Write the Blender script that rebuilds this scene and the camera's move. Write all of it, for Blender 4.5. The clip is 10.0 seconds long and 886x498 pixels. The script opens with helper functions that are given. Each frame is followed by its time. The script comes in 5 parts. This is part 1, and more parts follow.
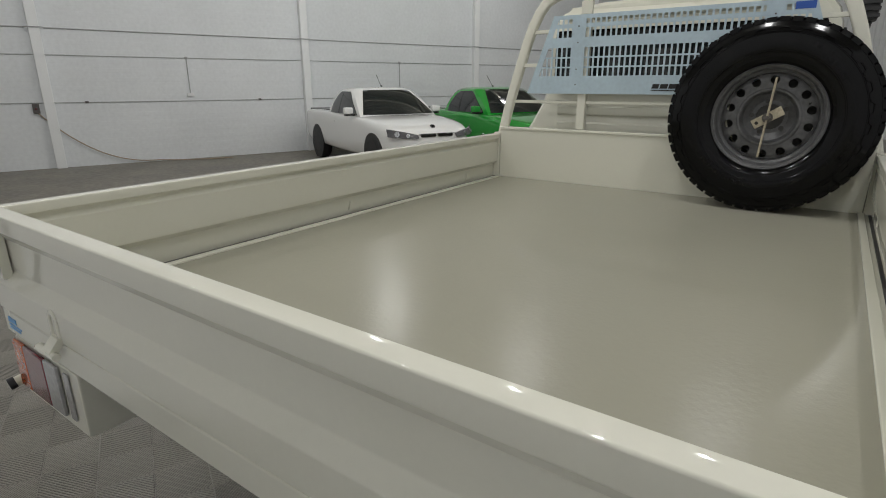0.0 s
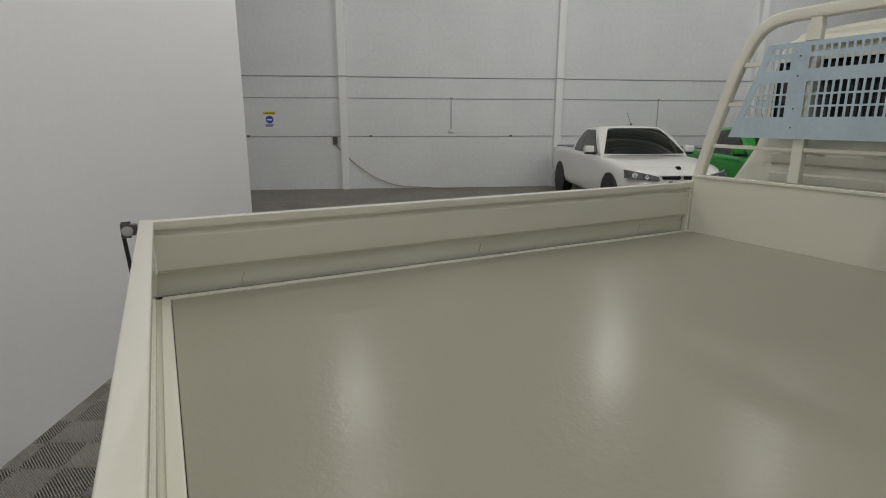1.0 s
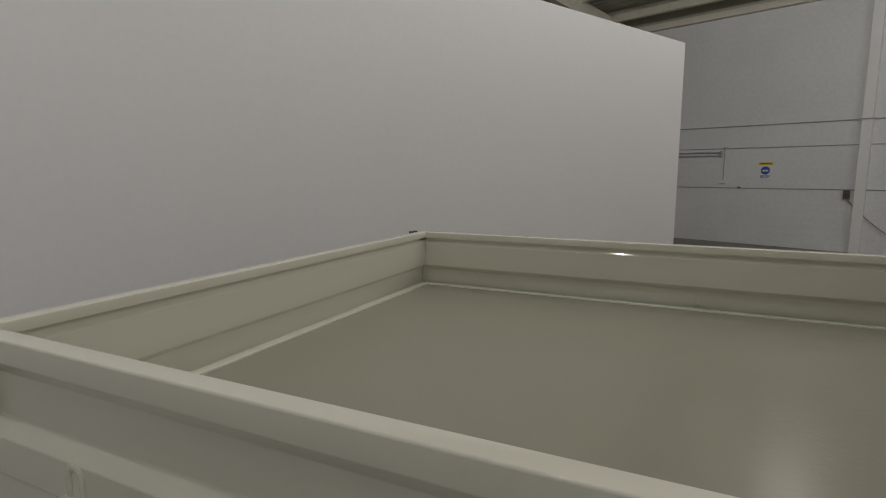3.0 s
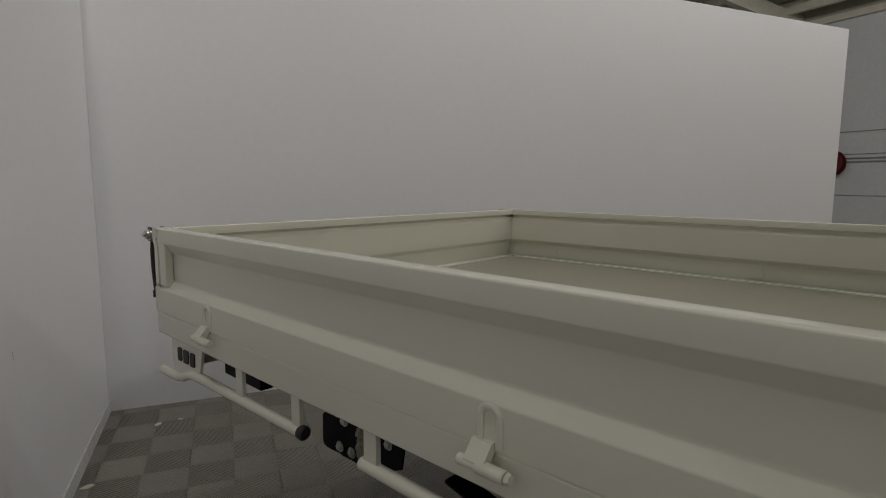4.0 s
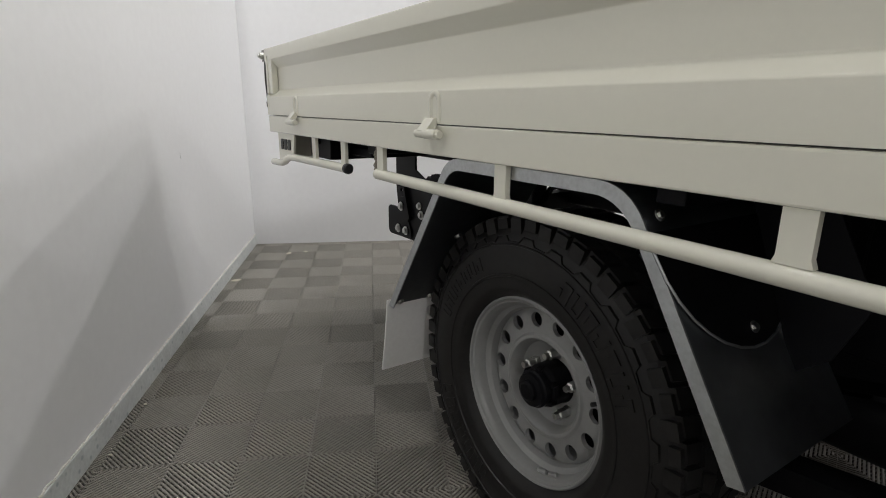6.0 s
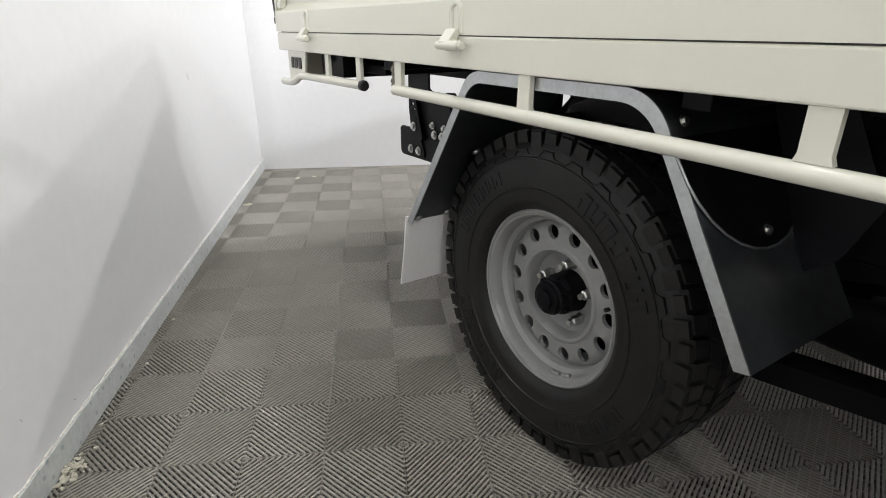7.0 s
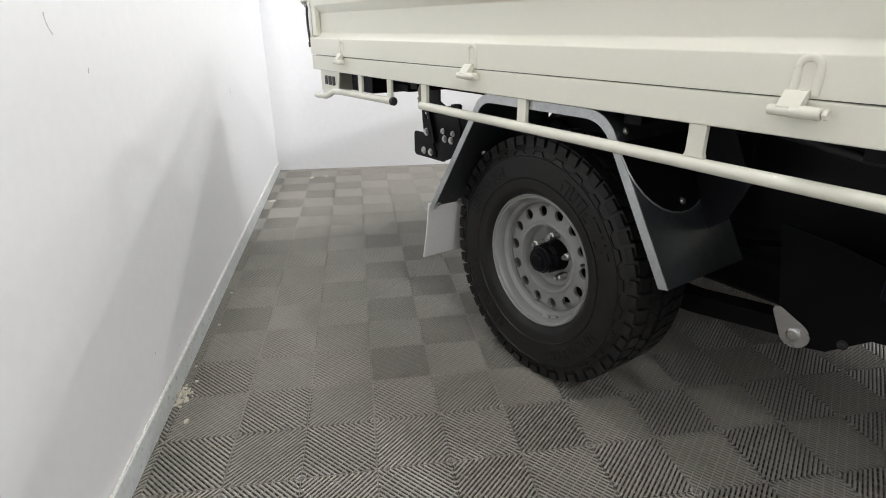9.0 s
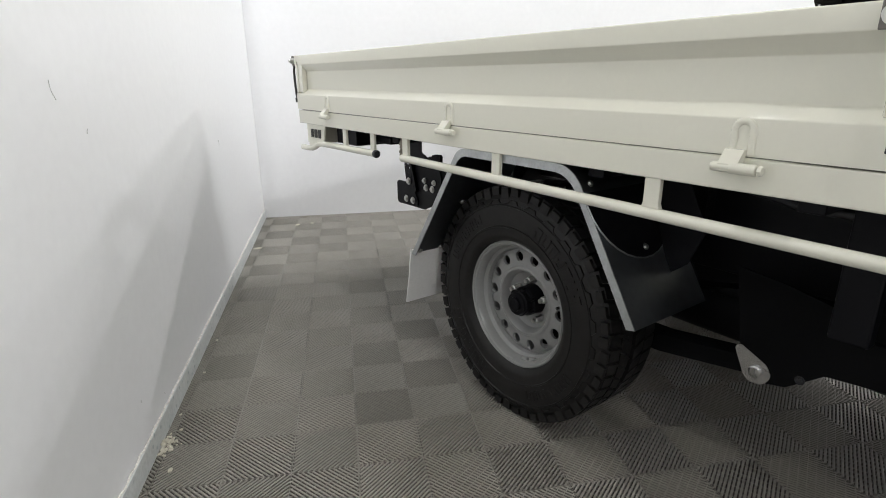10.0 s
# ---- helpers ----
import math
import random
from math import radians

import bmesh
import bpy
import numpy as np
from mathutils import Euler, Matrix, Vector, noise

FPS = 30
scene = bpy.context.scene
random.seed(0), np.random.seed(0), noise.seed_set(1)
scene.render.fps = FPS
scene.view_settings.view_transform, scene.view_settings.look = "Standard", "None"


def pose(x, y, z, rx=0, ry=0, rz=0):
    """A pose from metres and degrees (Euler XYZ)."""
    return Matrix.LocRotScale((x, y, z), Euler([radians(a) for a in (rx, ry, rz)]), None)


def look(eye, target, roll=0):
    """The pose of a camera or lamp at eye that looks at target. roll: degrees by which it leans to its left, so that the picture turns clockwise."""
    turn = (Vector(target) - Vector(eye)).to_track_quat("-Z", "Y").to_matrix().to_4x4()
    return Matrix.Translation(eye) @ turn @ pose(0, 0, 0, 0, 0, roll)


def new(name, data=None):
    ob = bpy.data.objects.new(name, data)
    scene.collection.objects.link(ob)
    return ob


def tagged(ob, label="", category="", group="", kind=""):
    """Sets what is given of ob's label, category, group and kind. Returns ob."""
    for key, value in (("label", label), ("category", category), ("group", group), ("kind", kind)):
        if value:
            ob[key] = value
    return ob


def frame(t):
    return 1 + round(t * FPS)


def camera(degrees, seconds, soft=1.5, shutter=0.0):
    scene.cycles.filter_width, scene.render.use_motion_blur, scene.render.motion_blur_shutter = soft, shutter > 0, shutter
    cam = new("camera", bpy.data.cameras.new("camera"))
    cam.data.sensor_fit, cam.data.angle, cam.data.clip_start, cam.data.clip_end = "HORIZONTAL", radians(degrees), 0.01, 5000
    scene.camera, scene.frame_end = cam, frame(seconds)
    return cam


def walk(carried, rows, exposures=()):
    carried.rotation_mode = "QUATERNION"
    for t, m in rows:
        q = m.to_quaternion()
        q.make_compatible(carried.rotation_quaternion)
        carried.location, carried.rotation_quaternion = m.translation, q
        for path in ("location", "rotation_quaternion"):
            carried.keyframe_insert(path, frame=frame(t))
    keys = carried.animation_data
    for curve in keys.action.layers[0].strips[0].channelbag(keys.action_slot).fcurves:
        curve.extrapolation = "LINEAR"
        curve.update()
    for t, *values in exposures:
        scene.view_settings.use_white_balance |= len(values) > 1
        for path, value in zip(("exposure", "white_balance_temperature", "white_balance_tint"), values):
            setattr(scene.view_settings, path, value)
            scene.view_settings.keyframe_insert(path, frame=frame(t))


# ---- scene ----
cam = camera(78.8, 10.0, soft=1.0)
PATH = [
    (0, (0.737, -0.427, 1.581), (-0.368, 1.134, 0.995), -0.1),
    (0.3, (0.862, -0.271, 1.61), (-0.435, 1.145, 1.049), -0.3),
    (0.5, (0.917, -0.197, 1.605), (-0.502, 1.106, 1.069), -0.1),
    (1, (0.993, 0.051, 1.602), (-0.735, 0.946, 1.139), 0.1),
    (1.5, (1.121, 0.339, 1.617), (-0.783, 0.793, 1.207), -0.1),
    (1.6, (1.149, 0.406, 1.62), (-0.781, 0.753, 1.229), -0.5),
    (2, (1.227, 0.631, 1.636), (-0.741, 0.543, 1.291), -0.3),
    (2.5, (1.338, 0.944, 1.65), (-0.557, 0.386, 1.338), -0.2),
    (2.7, (1.374, 1.058, 1.632), (-0.48, 0.369, 1.33), -0.1),
    (3.8, (1.559, 1.668, 1.449), (0.018, 0.415, 1.212), 0.2),
    (4, (1.571, 1.748, 1.43), (0.103, 0.411, 1.191), 0.3),
    (4.5, (1.63, 2.016, 1.371), (0.338, 0.509, 1.125), 0.2),
    (5, (1.626, 2.178, 1.254), (0.481, 0.565, 0.958), 0.9),
    (5.5, (1.596, 2.281, 1.134), (0.515, 0.647, 0.731), 0.5),
    (6, (1.608, 2.325, 1.071), (0.551, 0.706, 0.56), 0.4),
    (6.2, (1.634, 2.327, 1.052), (0.591, 0.722, 0.475), 0.1),
    (7.5, (1.71, 2.363, 1.048), (0.71, 0.822, 0.256), 0.3),
    (8, (1.815, 2.412, 1.063), (0.815, 0.869, 0.275), 0.7),
    (8.5, (1.915, 2.559, 1.112), (0.907, 1.024, 0.32), -0.2),
    (9, (2.008, 2.676, 1.146), (0.967, 1.144, 0.39), -0.2),
    (9.5, (2.035, 2.72, 1.148), (0.954, 1.171, 0.489), -0.3),
    (10, (2.034, 2.744, 1.182), (0.918, 1.197, 0.576), -0.4),
]
EXPOSURES = [(0.0, -0.4, 6350, 10), (0.5, -0.52, 6400, 11), (1.0, -0.7, 6450, 11), (2.0, -1.02, 6650, 12), (2.7, -1.15, 6700, 12), (3.8, -1.22, 6650, 12), (4.6, -0.98, 6550, 13),
             (5.2, -0.45, 6500, 13), (6.0, 0.15, 6400, 12), (6.8, 0.8, 6300, 12), (8.0, 1.15, 6250, 12), (9.0, 0.92, 6250, 12), (10.0, 0.68, 6250, 11)]
walk(cam, [(t, look(e, g, r)) for t, e, g, r in PATH], EXPOSURES)

# ---- world, light ----
world = bpy.data.worlds.new("world")
scene.world = world
world.use_nodes = True
world.node_tree.nodes["Background"].inputs[0].default_value = (0.9, 0.95, 1.0, 1)
world.node_tree.nodes["Background"].inputs[1].default_value = 0.02
LAMP_POWER = 138.0
# high-bay lamps hang in rows under the roof; the last seven are added fill
LAMPS = [(-7.0, 2.55, 5.3), (-4.76, 1.94, 5.6), (-2.59, 1.31, 5.6), (-0.42, 0.68, 5.6), (1.75, 0.3, 5.6), (-6.05, 7.3, 5.2), (-3.0, 7.3, 5.6),
         # from here on: unseen lamps added only as fill light
         (-4.9, 12.6, 5.2), (4.7, 11.4, 5.6), (0.05, 7.1, 5.6), (2.9, 6.7, 5.6),
         (1.2, 11.8, 5.6), (-3.0, -5.0, 5.6), (1.0, -5.6, 5.6)]


# ---- materials ----
def mat(name, color, rough=0.5, metal=0.0, vary=0.08, scale=6.0, fine=90.0, bump=0.0, bump_scale=None, coat=0.0, spec=0.5, rand=0.0):
    m = bpy.data.materials.new(name)
    m.use_nodes = True
    nt = m.node_tree
    b = nt.nodes["Principled BSDF"]
    b.inputs["Base Color"].default_value = (*color, 1)
    b.inputs["Roughness"].default_value = rough
    b.inputs["Metallic"].default_value = metal
    b.inputs["Specular IOR Level"].default_value = spec
    b.inputs["Coat Weight"].default_value = coat
    b.inputs["Coat Roughness"].default_value = 0.04
    co = nt.nodes.new("ShaderNodeTexCoord")
    n1 = nt.nodes.new("ShaderNodeTexNoise")
    n1.inputs["Scale"].default_value = scale
    n1.inputs["Detail"].default_value = 6
    n2 = nt.nodes.new("ShaderNodeTexNoise")
    n2.inputs["Scale"].default_value = fine
    n2.inputs["Detail"].default_value = 3
    nt.links.new(co.outputs["Object"], n1.inputs["Vector"])
    nt.links.new(co.outputs["Object"], n2.inputs["Vector"])
    if vary > 0:
        mix = nt.nodes.new("ShaderNodeMath")
        mix.operation = "ADD"
        nt.links.new(n1.outputs["Fac"], mix.inputs[0])
        nt.links.new(n2.outputs["Fac"], mix.inputs[1])
        rng = nt.nodes.new("ShaderNodeMapRange")
        rng.inputs["From Min"].default_value, rng.inputs["From Max"].default_value = 0.6, 1.4
        rng.inputs["To Min"].default_value, rng.inputs["To Max"].default_value = 1 - vary, 1 + vary
        nt.links.new(mix.outputs[0], rng.inputs["Value"])
        out = rng.outputs[0]
        if rand > 0:
            oi = nt.nodes.new("ShaderNodeObjectInfo")
            r2 = nt.nodes.new("ShaderNodeMapRange")
            r2.inputs["To Min"].default_value, r2.inputs["To Max"].default_value = 1 - rand, 1 + rand
            nt.links.new(oi.outputs["Random"], r2.inputs["Value"])
            mu = nt.nodes.new("ShaderNodeMath")
            mu.operation = "MULTIPLY"
            nt.links.new(out, mu.inputs[0])
            nt.links.new(r2.outputs[0], mu.inputs[1])
            out = mu.outputs[0]
        vm = nt.nodes.new("ShaderNodeVectorMath")
        vm.operation = "SCALE"
        vm.inputs[0].default_value = color
        nt.links.new(out, vm.inputs["Scale"])
        nt.links.new(vm.outputs[0], b.inputs["Base Color"])
        rr = nt.nodes.new("ShaderNodeMapRange")
        rr.inputs["To Min"].default_value, rr.inputs["To Max"].default_value = max(0.02, rough * 0.85), min(1.0, rough * 1.15)
        nt.links.new(n1.outputs["Fac"], rr.inputs["Value"])
        nt.links.new(rr.outputs[0], b.inputs["Roughness"])
    if bump > 0:
        n3 = nt.nodes.new("ShaderNodeTexNoise")
        n3.inputs["Scale"].default_value = bump_scale or fine
        n3.inputs["Detail"].default_value = 3
        nt.links.new(co.outputs["Object"], n3.inputs["Vector"])
        bp = nt.nodes.new("ShaderNodeBump")
        bp.inputs["Strength"].default_value = bump
        bp.inputs["Distance"].default_value = 0.002
        nt.links.new(n3.outputs["Fac"], bp.inputs["Height"])
        nt.links.new(bp.outputs[0], b.inputs["Normal"])
    return m


def emitter(name, color, strength):
    m = bpy.data.materials.new(name)
    m.use_nodes = True
    b = m.node_tree.nodes["Principled BSDF"]
    b.inputs["Base Color"].default_value = (*color, 1)
    b.inputs["Emission Color"].default_value = (*color, 1)
    b.inputs["Emission Strength"].default_value = strength
    return m


def brick_paint(name, color):
    """White paint over block courses: relief only, with faint stains."""
    m = mat(name, color, rough=0.6, vary=0.07, scale=0.9, fine=14)
    nt = m.node_tree
    b = nt.nodes["Principled BSDF"]
    co = nt.nodes.new("ShaderNodeTexCoord")
    mp = nt.nodes.new("ShaderNodeMapping")
    mp.inputs["Rotation"].default_value = (radians(90), 0, 0)
    nt.links.new(co.outputs["Object"], mp.inputs["Vector"])
    bk = nt.nodes.new("ShaderNodeTexBrick")
    bk.inputs["Scale"].default_value = 1.0
    bk.inputs["Brick Width"].default_value = 0.24
    bk.inputs["Row Height"].default_value = 0.086
    bk.inputs["Mortar Size"].default_value = 0.006
    bk.inputs["Mortar Smooth"].default_value = 0.6
    bk.inputs["Color1"].default_value = (1, 1, 1, 1)
    bk.inputs["Color2"].default_value = (0.9, 0.9, 0.9, 1)
    bk.inputs["Mortar"].default_value = (0, 0, 0, 1)
    nt.links.new(mp.outputs[0], bk.inputs["Vector"])
    bp = nt.nodes.new("ShaderNodeBump")
    bp.inputs["Strength"].default_value = 0.22
    bp.inputs["Distance"].default_value = 0.005
    nt.links.new(bk.outputs["Color"], bp.inputs["Height"])
    nt.links.new(bp.outputs[0], b.inputs["Normal"])
    return m


def specks(m, scale, reach, tone):
    """Sparse small marks with random places, as on a handled wall."""
    nt = m.node_tree
    b = nt.nodes["Principled BSDF"]
    src = b.inputs["Base Color"].links[0].from_socket
    co = nt.nodes.new("ShaderNodeTexCoord")
    vo = nt.nodes.new("ShaderNodeTexVoronoi")
    vo.inputs["Scale"].default_value = scale
    nt.links.new(co.outputs["Object"], vo.inputs["Vector"])
    rg = nt.nodes.new("ShaderNodeMapRange")
    rg.inputs["From Min"].default_value, rg.inputs["From Max"].default_value = reach * 0.5, reach
    rg.inputs["To Min"].default_value, rg.inputs["To Max"].default_value = 0.75, 0.0
    nt.links.new(vo.outputs["Distance"], rg.inputs["Value"])
    mx = nt.nodes.new("ShaderNodeMix")
    mx.data_type = "RGBA"
    mx.inputs["B"].default_value = (*tone, 1)
    nt.links.new(rg.outputs[0], mx.inputs["Factor"])
    nt.links.new(src, mx.inputs["A"])
    nt.links.new(mx.outputs["Result"], b.inputs["Base Color"])
    return m


CREAM = mat("cream_paint", (0.745, 0.735, 0.635), 0.5, vary=0.015, scale=2, bump=0.02, bump_scale=60, coat=1.0, spec=0.15)
TRAYFLOOR = mat("tray_coating", (0.352, 0.341, 0.277), 0.23, vary=0.012, scale=0.7, fine=6, bump=0.30, bump_scale=70, spec=0.06)
PLASTER = mat("white_plaster_paint", (0.83, 0.835, 0.85), 0.55, vary=0.025, scale=0.8, fine=25, bump=0.05, bump_scale=120)
specks(PLASTER, 1.7, 0.016, (0.55, 0.54, 0.52))
SKIRT = specks(mat("scuffed_white_paint", (0.66, 0.685, 0.68), 0.5, vary=0.16, scale=14, fine=70, bump=0.2), 26.0, 0.24, (0.36, 0.41, 0.43))
SIGNWHITE_ = mat("white_caulk", (0.74, 0.72, 0.68), 0.8, vary=0.3, scale=60, fine=200)
PAINTWALL = brick_paint("painted_blockwork", (0.745, 0.765, 0.78))
COLUMN = mat("painted_column", (0.84, 0.85, 0.85), 0.55, vary=0.05, scale=2)
CONDUIT = mat("painted_conduit", (0.40, 0.405, 0.40), 0.5, vary=0.05)
CONCRETE = mat("worn_concrete", (0.195, 0.176, 0.140), 0.40, vary=0.55, scale=1.3, fine=12, bump=0.15, bump_scale=30)
UNDERTILE = mat("rib_gap_shade", (0.012, 0.012, 0.012), 0.8, vary=0.2)
# one tile plastic in two tones: lit rib tops, painted shade on sides
TILE = mat("scuffed_plastic_lit_top", (0.250, 0.236, 0.207), 0.36, vary=0.16, scale=5, fine=60, rand=0.09, spec=0.6)
TILESIDE = mat("plastic_shaded_side", (0.160, 0.152, 0.135), 0.45, vary=0.10, scale=5, fine=60)
RUBBER = mat("tyre_rubber", (0.0145, 0.0138, 0.0136), 0.41, vary=0.3, scale=8, fine=60, bump=0.12, bump_scale=90, spec=0.28)
NEWRUBBER = mat("new_tyre_rubber", (0.0028, 0.0028, 0.0032), 0.13, vary=0.2, scale=8, fine=60, bump=0.04, bump_scale=60, spec=0.22)
RIMGREY = mat("wheel_silver_grey", (0.27, 0.272, 0.268), 0.30, metal=0.0, vary=0.06, scale=9)
DARKRIM = mat("spare_wheel_grey", (0.10, 0.10, 0.102), 0.38, metal=0.0, vary=0.35, scale=16, fine=70, bump=0.15, bump_scale=50)
DUSTYSHADE = mat("dusty_hole_shade", (0.045, 0.043, 0.042), 0.6, vary=0.5, scale=20, fine=60)
LATCHZINC = mat("dull_zinc_latch", (0.15, 0.14, 0.13), 0.34, metal=0.9, vary=0.2, scale=40)
DARKZINC = mat("dark_zinc_lever", (0.045, 0.043, 0.042), 0.36, metal=0.6, vary=0.2, scale=40)
NUT = mat("zinc_nut", (0.6, 0.6, 0.58), 0.3, metal=1.0, vary=0.1)
MATTBLACK = mat("matt_black_underseal", (0.004, 0.004, 0.0045), 0.7, vary=0.3, scale=9, spec=0.08)
BLACK = mat("black_chassis_paint", (0.006, 0.006, 0.0075), 0.42, vary=0.2, scale=6, spec=0.12)
BLACKPL = mat("black_plastic", (0.02, 0.02, 0.022), 0.5, vary=0.15)
GALV = mat("galvanised_steel", (0.52, 0.54, 0.55), 0.33, metal=0.9, vary=0.16, scale=26, fine=120, bump=0.1, bump_scale=50)
DULLGALV = mat("dark_zinc_sheet", (0.27, 0.285, 0.305), 0.30, metal=0.95, vary=0.12, scale=5, fine=40)
DIRTYBRASS = mat("dirty_cream_paint", (0.42, 0.37, 0.27), 0.5, vary=0.3, scale=40, fine=150)
FLAP = mat("white_flap_rubber", (0.84, 0.83, 0.82), 0.5, vary=0.05)
FILM = mat("blue_film", (0.46, 0.57, 0.64), 0.4, vary=0.1, scale=7, fine=50)
STEEL = mat("bright_steel", (0.55, 0.55, 0.55), 0.28, metal=1.0, vary=0.1)
REDLENS = mat("red_lens", (0.15, 0.01, 0.018), 0.12, vary=0.1, coat=0.5)
AMBER = mat("amber_lens", (0.55, 0.13, 0.04), 0.15, vary=0.1, coat=0.5)
CLEARLENS = mat("clear_lens", (0.42, 0.42, 0.42), 0.12, metal=0.3, vary=0.2, coat=0.5)
WHITECAR = mat("white_car_paint", (0.86, 0.86, 0.845), 0.12, vary=0.01, coat=0.8)
GREENCAR = mat("green_car_paint", (0.02, 0.30, 0.035), 0.15, vary=0.03, coat=0.8)
DARKGLASS = mat("tinted_glass", (0.012, 0.015, 0.016), 0.05, vary=0.02, coat=0.4)
CARBLACK = mat("gloss_black_trim", (0.01, 0.01, 0.01), 0.25, vary=0.05)
ALLOY = mat("dark_alloy", (0.07, 0.07, 0.075), 0.3, metal=0.7, vary=0.1)
LAMPLENS = mat("smoked_headlight_lens", (0.10, 0.10, 0.105), 0.08, vary=0.3, scale=18, coat=0.8)
CHROME = mat("headlight_chrome", (0.6, 0.62, 0.64), 0.12, metal=0.9, vary=0.2, scale=30)
ROOFSHEET = mat("roof_sheet", (0.52, 0.51, 0.44), 0.5, metal=0.3, vary=0.12)
BEAM = mat("cream_steel_beam", (0.74, 0.71, 0.61), 0.55, vary=0.1)
SHEETWALL = mat("white_profiled_sheet", (0.66, 0.67, 0.67), 0.5, vary=0.05)
YELLOW = mat("sign_yellow", (0.75, 0.58, 0.03), 0.5, vary=0.03)
SIGNBLUE = mat("sign_blue", (0.03, 0.10, 0.42), 0.5, vary=0.03)
SIGNWHITE = mat("sign_white", (0.8, 0.8, 0.8), 0.5, vary=0.02)
BOXGREY = mat("dark_switch_box", (0.10, 0.09, 0.085), 0.5, vary=0.1)
CABLEMAT = mat("orange_brown_cable", (0.38, 0.30, 0.22), 0.6, vary=0.05)
REDPAINT = mat("hose_reel_red", (0.11, 0.012, 0.015), 0.35, vary=0.1)
STICKER = mat("blue_sticker", (0.10, 0.32, 0.62), 0.4, vary=0.05)
INK = mat("black_ink", (0.012, 0.012, 0.012), 0.5, vary=0.05)
PAPER = mat("pale_debris", (0.6, 0.57, 0.48), 0.8, vary=0.1)
LAMPGLOW = emitter("lamp_diffuser", (1.0, 0.98, 0.92), 12.0)


# ---- mesh helpers ----
def link(name, bm, material, parent=None, label="", smooth=20):
    me = bpy.data.meshes.new(name)
    bmesh.ops.recalc_face_normals(bm, faces=bm.faces[:])
    bm.to_mesh(me)
    bm.free()
    if smooth:
        me.polygons.foreach_set("use_smooth", [True] * len(me.polygons))
        me.set_sharp_from_angle(angle=radians(smooth))
    me.materials.append(material)
    ob = new(name, me)
    if parent is not None:
        ob.parent = parent
    if label:
        ob["label"] = label
    return ob


def part(name, bm, material, parent, label="", smooth=20):
    """One mesh under a thing or a part; coordinates are those of the thing."""
    return link(name, bm, material, parent, label, smooth)


def thing(name, label, category, group="", kind=""):
    return tagged(new(name), label, category, group, kind)


def box(bm, x0, x1, y0, y1, z0, z1, bevel=0.0, m=None):
    r = bmesh.ops.create_cube(bm, size=1.0)
    vs = r["verts"]
    bmesh.ops.scale(bm, vec=(x1 - x0, y1 - y0, z1 - z0), verts=vs)
    bmesh.ops.translate(bm, vec=((x0 + x1) / 2, (y0 + y1) / 2, (z0 + z1) / 2), verts=vs)
    if m is not None:
        bmesh.ops.transform(bm, matrix=m, verts=vs)
    if bevel > 0:
        es = list({e for v in vs for e in v.link_edges})
        bmesh.ops.bevel(bm, geom=es, offset=bevel, segments=2, affect="EDGES", profile=0.5)
    return bm


def boxes(*specs, bevel=0.0):
    bm = bmesh.new()
    for s in specs:
        box(bm, *s, bevel=bevel)
    return bm


def prism(bm, pts, axis, a, b):
    """Closed outline pts (u, v) extruded along axis from a to b. x: (y, z); y: (x, z); z: (x, y)."""
    def at(u, v, w):
        return {"x": (w, u, v), "y": (u, w, v), "z": (u, v, w)}[axis]
    lo = [bm.verts.new(at(u, v, a)) for u, v in pts]
    hi = [bm.verts.new(at(u, v, b)) for u, v in pts]
    n = len(pts)
    for i in range(n):
        j = (i + 1) % n
        bm.faces.new((lo[i], lo[j], hi[j], hi[i]))
    bm.faces.new(lo[::-1])
    bm.faces.new(hi)
    return bm


def tube(bm, path, r, seg=12, caps=True):
    """A round tube along a list of points."""
    seg = max(seg, 20) if r > 0.006 else max(seg, 10)
    P = [Vector(p) for p in path]
    rings = []
    up = Vector((0.13, 0.29, 0.95)).normalized()
    for i, p in enumerate(P):
        d = ((P[min(i + 1, len(P) - 1)] - P[max(i - 1, 0)])).normalized()
        s = d.cross(up)
        if s.length < 0.05:
            s = d.cross(Vector((1, 0, 0)))
        s.normalize()
        u = s.cross(d).normalized()
        rings.append([bm.verts.new(p + r * (math.cos(k * math.tau / seg) * s + math.sin(k * math.tau / seg) * u)) for k in range(seg)])
    for a, b in zip(rings, rings[1:]):
        for k in range(seg):
            j = (k + 1) % seg
            bm.faces.new((a[k], a[j], b[j], b[k]))
    if caps:
        bm.faces.new(rings[0][::-1])
        bm.faces.new(rings[-1])
    return bm


def lathe(bm, profile, seg=48, m=None, closed=False):
    """Rings (radius, along x) turned about the x axis."""
    seg = max(seg, 20) if seg > 9 else seg
    rings = []
    new_verts = []
    for r, x in profile:
        ring = [bm.verts.new((x, r * math.cos(k * math.tau / seg), r * math.sin(k * math.tau / seg))) for k in range(seg)]
        rings.append(ring)
        new_verts += ring
    pairs = list(zip(rings, rings[1:])) + ([(rings[-1], rings[0])] if closed else [])
    for a, b in pairs:
        for k in range(seg):
            j = (k + 1) % seg
            bm.faces.new((a[k], a[j], b[j], b[k]))
    if not closed:
        bm.faces.new(rings[0])
        bm.faces.new(rings[-1][::-1])
    if m is not None:
        bmesh.ops.transform(bm, matrix=m, verts=new_verts)
    return bm


